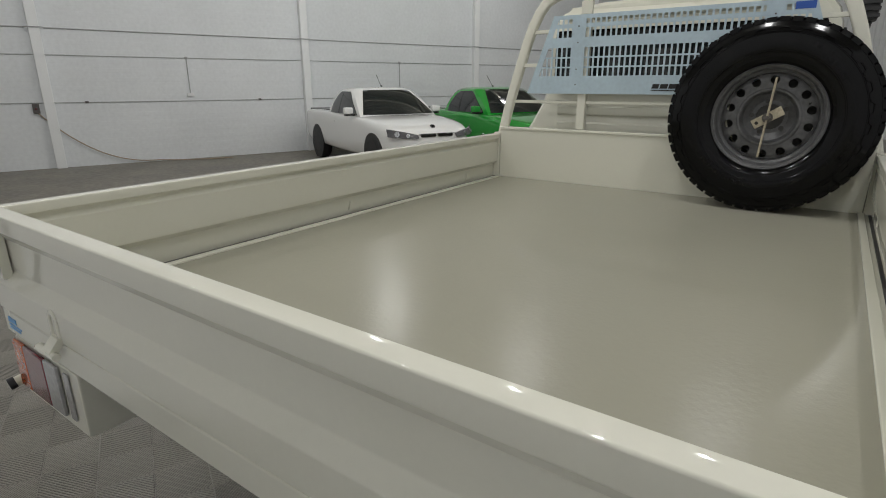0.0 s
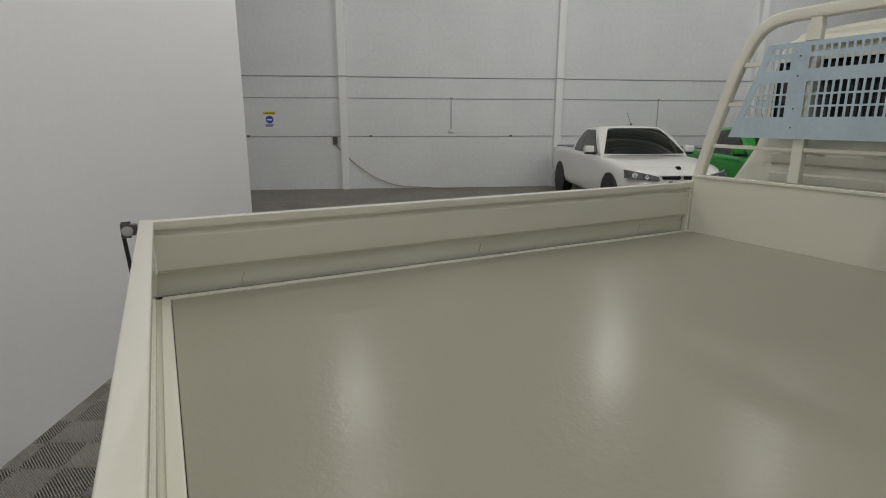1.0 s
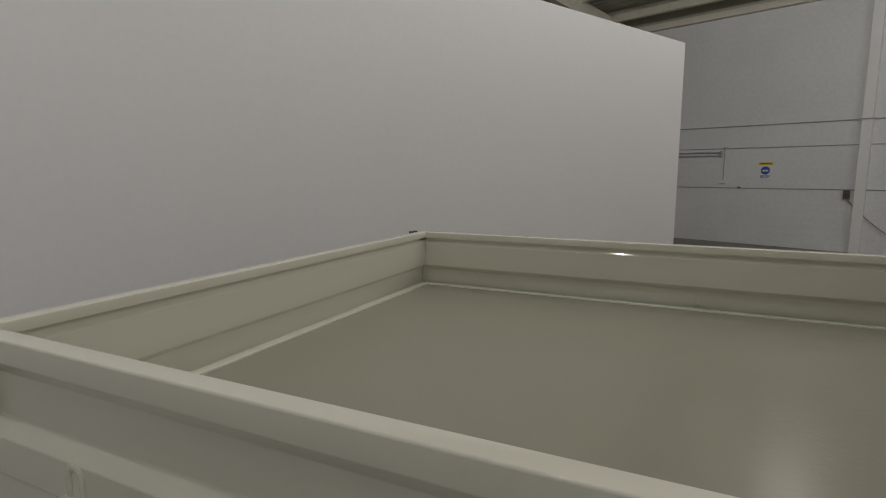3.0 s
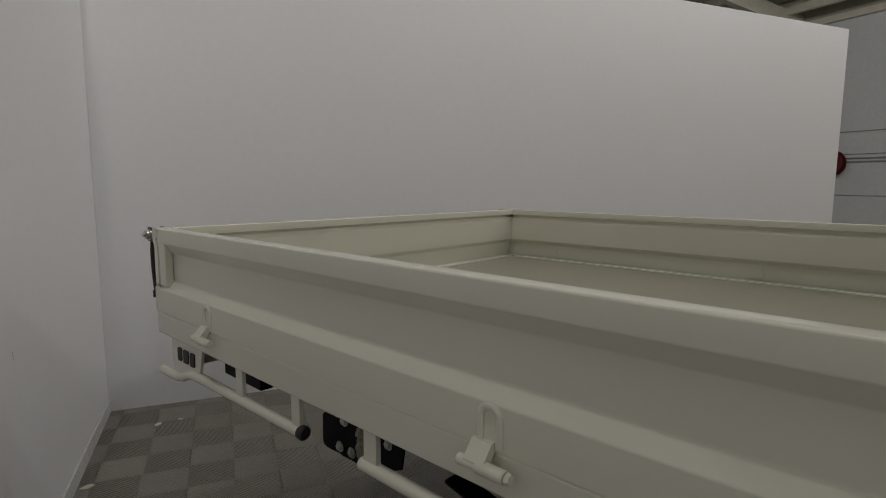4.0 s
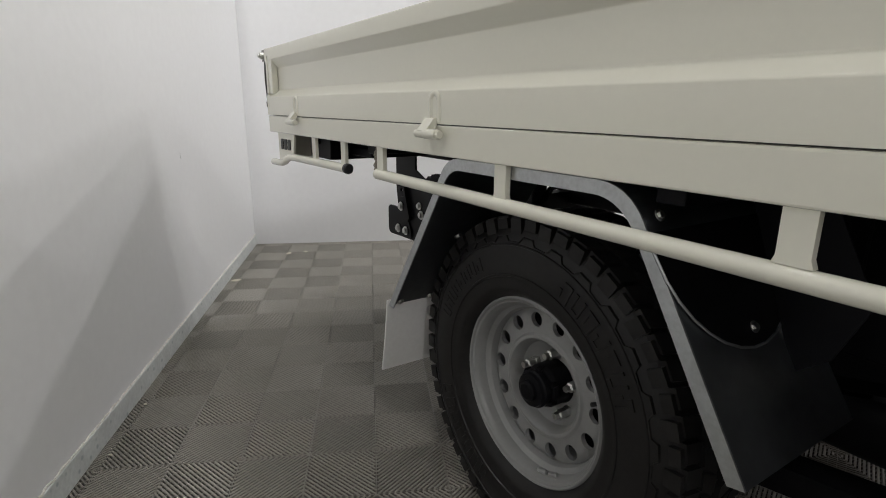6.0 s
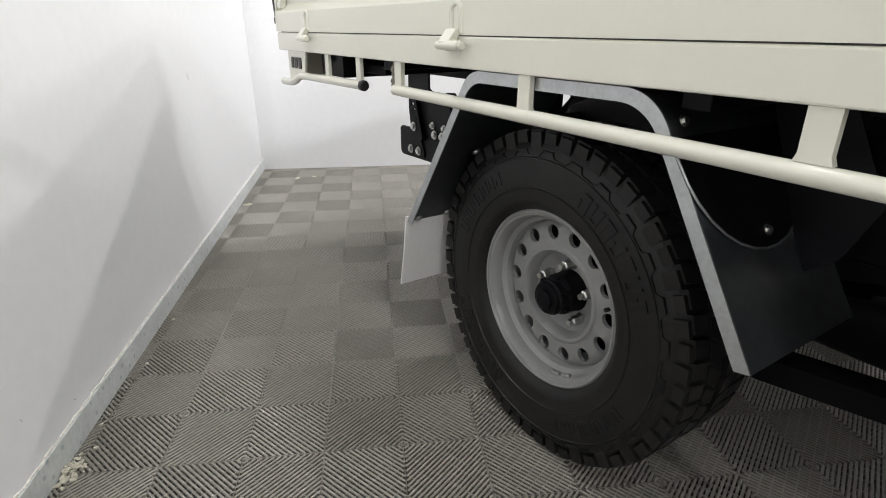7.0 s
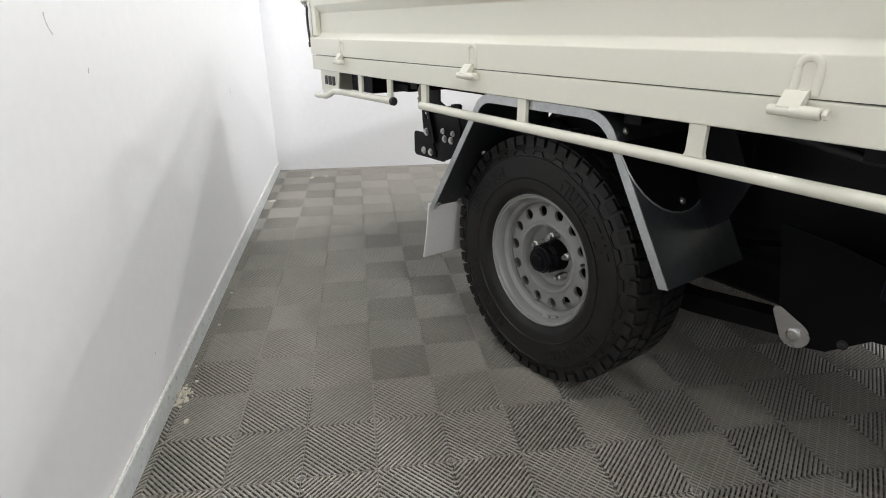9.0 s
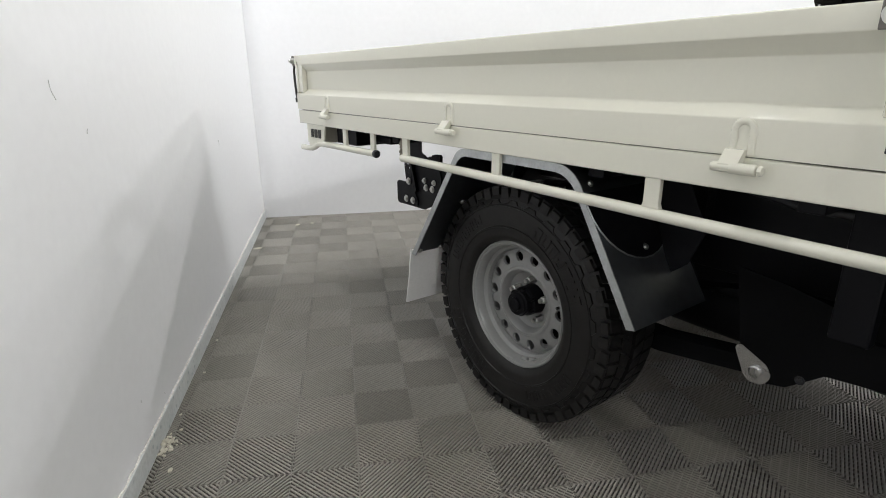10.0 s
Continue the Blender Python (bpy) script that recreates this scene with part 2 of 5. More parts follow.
def hexbolt(bm, p, axis, r=0.01, h=0.008):
    """A hex head with a washer at p, standing out along axis (unit vector)."""
    q = Vector((1, 0, 0)).rotation_difference(Vector(axis)).to_matrix().to_4x4()
    mm = Matrix.Translation(p) @ q
    lathe(bm, [(r * 1.5, 0), (r * 1.5, h * 0.25)], 12, mm)
    lathe(bm, [(r, h * 0.25), (r, h), (r * 0.6, h * 1.15)], 6, mm)


def arc(cx, cy, r, a0, a1, n):
    return [(cx + r * math.cos(radians(a0 + (a1 - a0) * i / n)), cy + r * math.sin(radians(a0 + (a1 - a0) * i / n))) for i in range(n + 1)]


# ---- the hall: room frame, a runs along the rear partition, d along the side partition ----
TURN = 25.5
CORNER = Vector((0.582, -1.986, 0))
ROOM = Matrix.Translation(CORNER) @ pose(0, 0, 0, 0, 0, -TURN)  # local x = -a, local y = d


def structure(name, bm, material, label, category="wall", smooth=0, at=None):
    ob = link(name, bm, material, None, "", smooth)
    ob.matrix_world = ROOM if at is None else at
    return tagged(ob, label, category, "", "structure")


# far wall: local x = 0 is its face, local y runs along it
FARM = ROOM @ Matrix.Translation((-13.68, 0.10, 0)) @ pose(0, 0, 0, 0, 0, 5.6)
TOP = 4.97
structure("floor", boxes((-0.2, 22.0, -12.0, 22.0, -0.25, -0.016)), CONCRETE, "worn grey concrete hall floor with stains", "floor", 0, FARM)
SIDEM = ROOM @ pose(0, 0, 0, 0, 0, 0.85)
structure("wall_side_partition", boxes((0.0, 0.15, -0.15, 9.0, -0.014, 3.04)), PLASTER, "smooth white painted plasterboard partition beside the truck", "wall", 0, SIDEM)
structure("wall_rear_partition", boxes((-6.78, -0.001, -0.15, 0.0, -0.014, 3.04)), PLASTER, "smooth white painted plasterboard partition behind the truck")
structure("wall_far", boxes((-0.2, 0.0, -12.0, 22.0, -0.014, TOP)), PAINTWALL, "white painted blockwork hall wall with faint courses", "wall", 0, FARM)
structure("wall_back", boxes((0.001, 22.0, -12.2, -12.0, -0.014, 7.6)), PAINTWALL, "white painted hall end wall", "wall", 0, FARM)
structure("wall_outer", boxes((22.0, 22.2, -12.2, 22.2, -0.014, 7.6)), PAINTWALL, "white painted hall outer wall", "wall", 0, FARM)
# front wall of ribbed sheet
bm = bmesh.new()
xs = []
x = 0.001
while x < 22.0:
    xs += [(x, 20.0), (x + 0.05, 20.0), (x + 0.07, 19.965), (x + 0.13, 19.965)]
    x += 0.15
prism(bm, xs + [(x, 20.0), (x, 20.1), (0.001, 20.1)], "z", -0.014, 7.6)
structure("wall_front_sheet", bm, SHEETWALL, "white vertically ribbed metal sheet wall", "wall", 0, FARM)
# roof, rising from the eave, with ribs
bm = bmesh.new()
pts = []
for i in range(0, 110):
    u = -0.2 + i * 0.2
    z = TOP + 0.50 + u * 0.09
    pts += [(u, z), (u + 0.06, z), (u + 0.08, z - 0.03), (u + 0.14, z - 0.03), (u + 0.16, z)]
prism(bm, pts + [(u, z + 0.08) for u, z in (pts[-1], pts[0])], "y", -12.0, 21.0)
structure("ceiling", bm, ROOFSHEET, "dull olive-grey ribbed metal roof sheeting", "ceiling", 0, FARM)
for sp in ((0.002, 0.12, -11.9, 19.9, TOP + 0.004, TOP + 0.14), (0.55, 0.67, -11.9, 19.9, TOP + 0.24, TOP + 0.48), (2.0, 2.08, -11.9, 19.9, TOP + 0.42, TOP + 0.60),
           (3.5, 3.58, -11.9, 19.9, TOP + 0.56, TOP + 0.74), (5.0, 5.08, -11.9, 19.9, TOP + 0.70, TOP + 0.88)):
    ob = structure("roof_purlin", boxes(sp, bevel=0.006), BEAM, "cream painted steel roof purlin along the eave", "beam", 0, FARM)
    ob["group"] = "roof purlins"
structure("trim_eave_cladding", boxes((-0.2, -0.004, -12.0, 20.0, TOP + 0.002, TOP + 0.6)), ROOFSHEET, "dull grey sheet closing the eave", "trim", 0, FARM)
COLS = (-5.2, 0.0, 5.21, 10.4, 15.6)
for s_ in COLS:
    ob = structure("wall_column", boxes((0.002, 0.13, s_ - 0.085, s_ + 0.085, -0.014, TOP - 0.02), bevel=0.006), COLUMN, "white painted square steel column on the wall", "column", 0, FARM)
    ob["group"] = "wall columns"
    ra = bmesh.new()
    prism(ra, [(0.002, TOP - 0.02), (0.13, TOP - 0.02), (21.5, TOP + 1.95), (21.5, TOP + 2.2), (0.002, TOP + 0.3)], "y", s_ - 0.07, s_ + 0.07)
    structure("roof_rafter", ra, BEAM, "cream painted steel roof rafter", "beam", 0, FARM)
# conduits along the far wall
for z, r in ((2.60, 0.010), (2.12, 0.0065), (1.24, 0.0065)):
    bm = bmesh.new()
    path = []
    for c0, c1 in zip((-11.9,) + COLS, COLS + (19.8,)):
        for i in range(9):
            f = i / 8
            path.append((0.018, c0 + 0.20 + (c1 - c0 - 0.40) * f, z - 0.02 * f * (1 - f)))
        if c1 < 19 and z == 2.60:
            path += [(0.03, c1 - 0.16, z), (0.145, c1 - 0.11, z), (0.147, c1 + 0.11, z), (0.03, c1 + 0.16, z)]
    tube(bm, path, r, 8)
    structure("trim_conduit", bm, CONDUIT, "thin grey-white conduit clipped along the wall", "conduit", 30, FARM)
skirt = structure("baseboard", boxes((-0.013, -0.0015, 0.004, 9.0, 0.0, 0.080), bevel=0.002), SKIRT, "scuffed white skirting board with a ragged caulked edge", "skirting", 0, SIDEM)
bm = bmesh.new()
path = [(-0.007 - 0.005 * noise.noise((0, i * 0.41, 0)), 0.01 + i * 0.012, 0.0815 + 0.007 * noise.noise((3, i * 0.33, 1)) + 0.004 * noise.noise((5, i * 1.1, 2))) for i in range(720)]
tube(bm, path, 0.0034, 6)
part("caulk_bead", bm, SIGNWHITE_, skirt, "ragged white caulk bead")

# scuffs on the side partition
for k, (d_, z_, ln, tilt) in enumerate(((1.567, 0.833, 0.030, 8), (3.405, 1.16, 0.05, 20), (3.26, 1.05, 0.015, -30), (3.06, 0.115, 0.012, 50), (3.265, 0.212, 0.010, 10))):
    bm = bmesh.new()
    tube(bm, [(-0.0004, ln * (0.16 * math.sin(i * 0.5) + math.sin(radians(tilt)) * (i / 6 - 0.5)), ln * math.cos(radians(tilt)) * (i / 6 - 0.5)) for i in range(7)], 0.0011, 6)
    ob = structure("wall_scuff", bm, mat("scuff_grey", (0.58, 0.58, 0.57), 0.7, vary=0.2) if k == 0 else bpy.data.materials["scuff_grey"], "faint grey scuff on the plasterboard", "scuff", 30, SIDEM @ Matrix.Translation((0, d_, z_)))
    ob["group"] = "wall scuffs"

# ---- lamps of the hall ----
def high_bay(x, y, z):
    t = thing("high_bay_lamp", "round high-bay hall lamp hanging under the roof", "lamp", "hall lamps")
    bm = bmesh.new()
    q = pose(0, 0, 0, 0, -90, 0)
    lathe(bm, [(0.06, 0.34), (0.10, 0.30), (0.12, 0.14), (0.24, 0.06), (0.26, 0.0), (0.24, 0.0), (0.10, 0.08)], 24, q)
    part("housing", bm, BLACKPL, t)
    bm = bmesh.new()
    lathe(bm, [(0.14, 0.035), (0.14, 0.045)], 24, q)
    part("diffuser", bm, LAMPGLOW, t, "glowing diffuser")
    bm = bmesh.new()
    tube(bm, [(0, 0, 0.33), (0, 0, 0.62)], 0.008, 6)
    part("hanger", bm, STEEL, t)
    t.location = (x, y, z)
    ld = bpy.data.lights.new("hall_light", "POINT")
    ld.shadow_soft_size, ld.energy, ld.color = 0.048, LAMP_POWER, (1.0, 0.985, 0.96)
    lo = new("hall_light", ld)
    lo.location = (x, y, z - 0.13)


for lamp_at in LAMPS:
    high_bay(*lamp_at)


# ---- the truck: tail at y = 0, tray centred on x = 0 ----
truck = thing("tray_truck", "cream flatbed utility truck with a dropside steel tray, spare wheel aboard", "truck")
FLOOR_Z, RIM, SEAM, SILL = 1.036, 1.292, 1.032, 0.963
OUT, INN = 0.95, 0.908
HEAD_Y = 2.500

# skin of a dropside, (outward, z): pressed channel below a box rim, every fold rounded
FOLDS = [(0.000, SEAM + 0.0012, 0), (0.000, 1.105, 0.007), (-0.027, 1.131, 0.007), (-0.027, 1.216, 0.007), (0.000, 1.249, 0.007), (0.000, RIM, 0.0042), (-0.042, RIM, 0.0042), (-0.042, RIM - 0.028, 0.001),
         (-0.024, RIM - 0.030, 0.001), (-0.024, 1.250, 0.004), (-0.034, 1.236, 0.006), (-0.034, 1.127, 0.006), (-0.007, 1.107, 0.006), (-0.006, SEAM + 0.0012, 0)]


def rounded(pts, n=4):
    """A closed outline (u, v, radius) with each corner replaced by an arc."""
    out = []
    for i, (u, v, r) in enumerate(pts):
        if r <= 0:
            out.append((u, v))
            continue
        c, p, q = Vector((u, v)), Vector(pts[i - 1][:2]), Vector(pts[(i + 1) % len(pts)][:2])
        a_, b_ = (p - c).normalized(), (q - c).normalized()
        half_ = a_.angle(b_) / 2
        cut = min(r / math.tan(half_), 0.45 * (p - c).length, 0.45 * (q - c).length)
        r = cut * math.tan(half_)
        mid = c + (a_ + b_).normalized() * (r / math.sin(half_))
        s0, s1 = c + a_ * cut - mid, c + b_ * cut - mid
        out += [tuple(mid + (s0 * (1 - k / n) + s1 * (k / n)).normalized() * r) for k in range(n + 1)]
    return out


SKIN = rounded(FOLDS)
bm = bmesh.new()
prism(bm, [(OUT + u, z) for u, z in SKIN], "y", 0.004, HEAD_Y - 0.012)
side_r = part("side_panel", bm, CREAM, truck, "cream pressed steel dropside", 42)
bm = bmesh.new()
prism(bm, [(-OUT - u, z) for u, z in SKIN], "y", 0.004, HEAD_Y - 0.012)
side_l = part("side_panel", bm, CREAM, truck, "cream pressed steel dropside", 42)
bm = bmesh.new()
prism(bm, [(-0.032 - u, z) for u, z in SKIN], "x", -OUT, OUT)
tailgate = part("tailgate", bm, CREAM, truck, "cream pressed steel tailgate", 42)
# end stiles where the pressing runs out
for sx, par in ((1, side_r), (-1, side_l)):
    for y0, y1 in ((0.006, 0.052), (HEAD_Y - 0.062, HEAD_Y - 0.014)):
        bm = boxes((sx * (OUT - 0.026), sx * (OUT - 0.0015), y0, y1, 1.116, RIM - 0.03), bevel=0.004) if sx > 0 else boxes((-OUT + 0.0015, -OUT + 0.026, y0, y1, 1.116, RIM - 0.03), bevel=0.004)
        part("end_stile", bm, CREAM, par)
    part("end_stile", boxes((min(sx * OUT * 0.998, sx * 0.88), max(sx * OUT * 0.998, sx * 0.88), -0.0305, -0.008, 1.116, RIM - 0.03), bevel=0.003), CREAM, tailgate)

# gusset plates that close the lower rear corners
for sx, par in ((1, side_r), (-1, side_l)):
    xa, xb = sorted((sx * 0.9435, sx * 0.9490))
    part("corner_gusset", boxes((xa, xb, -0.0255, 0.0038, SEAM + 0.002, 1.112)), CREAM, par)

# tray floor with its edge strips, and the sill channel round it
bm = boxes((-INN + 0.02, INN - 0.02, 0.034, HEAD_Y - 0.002, FLOOR_Z - 0.02, FLOOR_Z), bevel=0.003)
part("tray_floor", bm, TRAYFLOOR, truck, "grey-cream textured coated steel tray floor")
for sx in (1, -1):
    xa, xb = sorted((sx * (INN - 0.024), sx * (INN + 0.004)))
    part("edge_strip", boxes((xa, xb, 0.008, HEAD_Y - 0.004, FLOOR_Z - 0.02, FLOOR_Z + 0.006), bevel=0.003), CREAM, truck)
    xa, xb = sorted((sx * (OUT - 0.045), sx * (OUT - 0.001)))
    part("sill", boxes((xa, xb, -0.03, HEAD_Y + 0.05, SILL, SEAM - 0.002), bevel=0.004), CREAM, truck)
part("edge_strip", boxes((-INN + 0.025, INN - 0.025, 0.004, 0.033, FLOOR_Z - 0.02, FLOOR_Z + 0.006), bevel=0.003), CREAM, truck)
part("sill", boxes((-OUT + 0.046, OUT - 0.046, -0.031, 0.012, SILL, SEAM - 0.003), bevel=0.005), CREAM, truck)
# black strips paint the gap shade under the dropsides; cream filler at the tailgate
for sx in (1, -1):
    xa, xb = sorted((sx * 0.926, sx * 0.936))
    part("gap_filler", boxes((xa, xb, -0.012, HEAD_Y - 0.012, SEAM - 0.0015, SEAM + 0.0045)), BLACKPL, truck, "black strip painting the gap shade under the dropside")
part("gap_filler", boxes((-0.925, 0.925, -0.016, -0.006, SEAM - 0.0025, SEAM + 0.0055)), CREAM, truck, "cream filler strip added under the tailgate")
for y in (0.35, 0.85, 1.35, 1.85, 2.35):
    part("cross_member", boxes((-0.90, 0.90, y - 0.025, y + 0.025, SILL - 0.03, FLOOR_Z - 0.022), bevel=0.003), BLACK, truck)
part("underside_sheet", boxes((-0.90, 0.90, 0.02, HEAD_Y, FLOOR_Z - 0.03, FLOOR_Z - 0.0215)), BLACK, truck)


def hinge(parent, m):
    """A hinge: loop plate on the panel, strap and pin barrel; local x runs along the panel, y outward, z up."""
    bm = bmesh.new()
    loop = [(-0.018, 0.0, 0.0), (-0.018, 0.0, 0.042)] + [(0.018 * math.cos(radians(180 - a)), 0.0, 0.044 + 0.018 * math.sin(radians(a))) for a in range(20, 180, 20)] + [(0.018, 0.0, 0.042), (0.018, 0.0, 0.0)]
    tube(bm, [(x, y, z + 0.006) for x, y, z in loop], 0.0072, 8)
    bmesh.ops.scale(bm, vec=(1, 0.62, 1), verts=bm.verts[:])
    bmesh.ops.transform(bm, matrix=m, verts=bm.verts[:])
    part("hinge_loop", bm, CREAM, parent)
    bm = bmesh.new()
    prism(bm, [(0.0, 0.014), (0.008, 0.014), (0.030, -0.012), (0.030, -0.026), (0.022, -0.030), (0.014, -0.022), (0.0, 0.0)], "x", -0.028, 0.010)
    lathe(bm, [(0.0085, -0.043), (0.0095, -0.041), (0.0095, -0.006), (0.0112, -0.005), (0.0112, 0.043), (0.0095, 0.045)], 16, Matrix.Translation((0, 0.022, -0.020)))
    lathe(bm, [(0.008, 0.046), (0.0108, 0.049), (0.0085, 0.055)], 7, Matrix.Translation((0, 0.022, -0.020)))
    bmesh.ops.transform(bm, matrix=m, verts=bm.verts[:])
    part("hinge", bm, CREAM, parent)


HINGE_Y = (0.328, 1.280, 2.230)
for y in HINGE_Y:
    hinge(side_r, Matrix.Translation((OUT, y, SEAM)) @ pose(0, 0, 0, 0, 0, -90) @ Matrix.Diagonal((-1, 1, 1, 1)))
    hinge(side_l, Matrix.Translation((-OUT, y, SEAM)) @ pose(0, 0, 0, 0, 0, 90))
for x in (-0.60, 0.60):
    hinge(tailgate, Matrix.Translation((x, -0.032, SEAM)) @ pose(0, 0, 0, 0, 0, 180))
# hook tips that show on the inner faces
for sx, par in ((-1, side_l), (1, side_r)):
    for y in (0.272, 1.237, 2.18):
        bm = bmesh.new()
        prism(bm, [(-0.014, 0.0), (0.012, 0.0), (0.006, 0.034), (0.001, 0.040), (-0.002, 0.034)], "x", 0.0, 0.006)
        bmesh.ops.translate(bm, vec=(sx * (OUT - 0.012) - 0.003, y, 1.052), verts=bm.verts[:])
        part("hook_tip", bm, CREAM, par)


def corner_latch(parent, x, y, sx, sy, bent=True):
    """Over-centre latch at a top corner: clamp block, bolt and a bent or straight lever with a rubber grip."""
    bm = bmesh.new()
    box(bm, x - 0.015, x + 0.015, y - 0.020, y + 0.022, 1.252, 1.286, bevel=0.004)
    box(bm, x - 0.021, x - 0.016, y - 0.024, y + 0.004, 1.246, 1.292, bevel=0.002)
    box(bm, x + 0.016, x + 0.021, y - 0.024, y + 0.004, 1.246, 1.292, bevel=0.002)
    latch = part("latch", bm, LATCHZINC, parent, "dull zinc plated latch block")
    bm = bmesh.new()
    lathe(bm, [(0.007, -0.042), (0.007, -0.034), (0.013, -0.034), (0.013, -0.022), (0.016, -0.022), (0.016, 0.022), (0.013, 0.022), (0.013, 0.034), (0.007, 0.034), (0.007, 0.042)], 12, Matrix.Translation((x, y - 0.006, 1.268)))
    part("latch_bolt", bm, NUT, latch)
    bm = bmesh.new()
    path = [(x + sx * 0.004, y + sy * (0.026 + 0.016 * min(1.0, i / 3.0) - 0.014 * max(0.0, (i - 5) / 5) ** 1.6), 1.276 - i * 0.019) for i in range(11)]
    if not bent:
        path = [(x + sx * (0.006 - 0.0006 * i), y + sy * (0.020 - 0.0012 * i), 1.262 - i * 0.0165) for i in range(11)]
    tube(bm, path, 0.0062, 10)
    part("lever", bm, DARKZINC, latch, "dark zinc plated lever")
    bm = bmesh.new()
    tube(bm, [path[-1], (path[-1][0], path[-1][1] - sy * 0.002, path[-1][2] - 0.022)], 0.0100, 10)
    part("grip", bm, BLACKPL, latch)


corner_latch(tailgate, -0.925, -0.058, -1, -1, bent=False)
corner_latch(tailgate, 0.925, -0.058, 1, -1)
corner_latch(side_r, 0.972, HEAD_Y - 0.056, 1, 1)
corner_latch(side_l, -0.972, HEAD_Y - 0.056, -1, 1)

# rope rails under the sill, with the badge plate at the tail
RAIL_Z, RAIL_X = 0.882, 0.938
for sx in (1, -1):
    bm = bmesh.new()
    c = sx * RAIL_X
    tube(bm, [(c, -0.035, 0.838) if sx > 0 else (c - 0.012, -0.052, 0.812), (c, 0.03, 0.840 if sx > 0 else 0.832), (c, 0.085, 0.843), (c, 0.125, 0.852), (c, 0.165, 0.868), (c, 0.20, 0.874), (c, 0.28, 0.8765), (c, 0.757, RAIL_Z)], 0.0140, 14)
    rail = part("rope_rail", bm, CREAM, truck, "short cream tubular rope rail")
    bm = bmesh.new()
    lathe(bm, [(0.0165, 0.0), (0.0165, 0.012), (0.013, 0.016)], 16, Matrix.Translation((c, 0.749, RAIL_Z)) @ pose(0, 0, 0, 0, 0, 90))
    part("end_cap", bm, BLACKPL, rail, "black rubber end cap")
    if sx < 0:
        p0, p1 = Vector((c - 0.012, -0.052, 0.812)), Vector((c, 0.03, 0.832))
        d_ = (p0 - p1).normalized()
        bm = bmesh.new()
        tube(bm, [p0 - d_ * 0.010, p0 + d_ * 0.006], 0.0165, 16)
        part("end_cap", bm, BLACKPL, rail, "black rubber end cap")
    for y in (0.478, 0.735):
        part("rail_post", boxes((c - 0.006, c + 0.006, y - 0.0165, y + 0.0165, RAIL_Z + 0.008, SILL + 0.002), bevel=0.002), CREAM, rail)
    bm = bmesh.new()
    prism(bm, [(0.058, SILL + 0.001), (0.264, SILL + 0.001), (0.242, 0.888), (0.20, 0.878), (0.14, 0.858), (0.10, 0.848), (0.060, 0.848)], "x", c - 0.005, c + 0.003)
    plate = part("badge_plate", bm, CREAM, rail, "cream plate with cut-out badge bars")
    for y0, y1 in ((0.098, 0.126), (0.138, 0.172), (0.184, 0.214)):
        bm = bmesh.new()
        xa, xb = sorted((c + sx * 0.0025, c + sx * 0.006))
        prism(bm, [(y0, 0.900), (y1 - 0.006, 0.900), (y1, 0.906), (y1, 0.941), (y0 + 0.006, 0.941), (y0, 0.935)], "x", xa, xb)
        part("badge_bar", bm, INK, plate, "black cut-out bar")
    bm = bmesh.new()
    tube(bm, [(c, 0.962, RAIL_Z + 0.006), (c, 1.56, RAIL_Z + 0.002), (c, 2.1, RAIL_Z - 0.002), (c, 2.62, RAIL_Z - 0.006)], 0.0145, 14)
    rail = part("rope_rail", bm, CREAM, truck, "long cream tubular rope rail")
    for y, wd in ((0.991, 0.018), (1.508, 0.0175), (2.044, 0.0195), (2.56, 0.02)):
        bm = bmesh.new()
        prism(bm, [(y - wd, SILL + 0.002), (y + wd, SILL + 0.002), (y + wd, RAIL_Z + 0.024), (y + wd + 0.004, RAIL_Z + 0.013), (y - wd - 0.004, RAIL_Z + 0.013), (y - wd, RAIL_Z + 0.024)], "x", c - 0.006, c + 0.006)
        part("rail_post", bm, CREAM, rail)
    # weld lump at the rail's open end
    bm = bmesh.new()
    for k in range(7):
        lathe(bm, [(0.004, -0.012), (0.014 - 0.001 * k, -0.006), (0.013, 0.006), (0.004, 0.012)], 8, Matrix.Translation((c - sx * 0.01, 0.954 - 0.004 * (k % 3), RAIL_Z + 0.006 + 0.011 * k)) @ pose(0, 0, 0, 35 * k, 20 * k, 50 * k))
    part("chain_end", bm, mat("dirty_chain", (0.22, 0.20, 0.16), 0.55, metal=0.5, vary=0.3, scale=40), rail, "dirty short chain end")

# tail lamps in boxes under the tailgate
for sx in (1, -1):
    def X(a, b):
        return tuple(sorted((sx * a, sx * b)))
    body_bm = bmesh.new()
    xa, xb = X(0.545, 0.912)
    zl = 0.797 if sx < 0 else 0.862
    box(body_bm, xa, xb, -0.029, 0.085, zl, SILL - 0.003, bevel=0.004)
    lamp = part("tail_lamp", body_bm, CREAM, truck, "cream boxed tail lamp")
    for a, b, mm, lab in ((0.838, 0.905, AMBER, "amber lens"), (0.715, 0.836, REDLENS, "red lens"), (0.640, 0.713, CLEARLENS, "clear reversing lens")):
        xa, xb = X(a, b)
        part("lens", boxes((xa, xb, -0.040, -0.030, zl + 0.025, 0.953), bevel=0.004), mm, lamp, lab)
    xa, xb = X(0.590, 0.615)
    part("reflector_strip", boxes((xa, xb, -0.035, -0.030, zl + 0.029, 0.948), bevel=0.002), CLEARLENS, lamp)
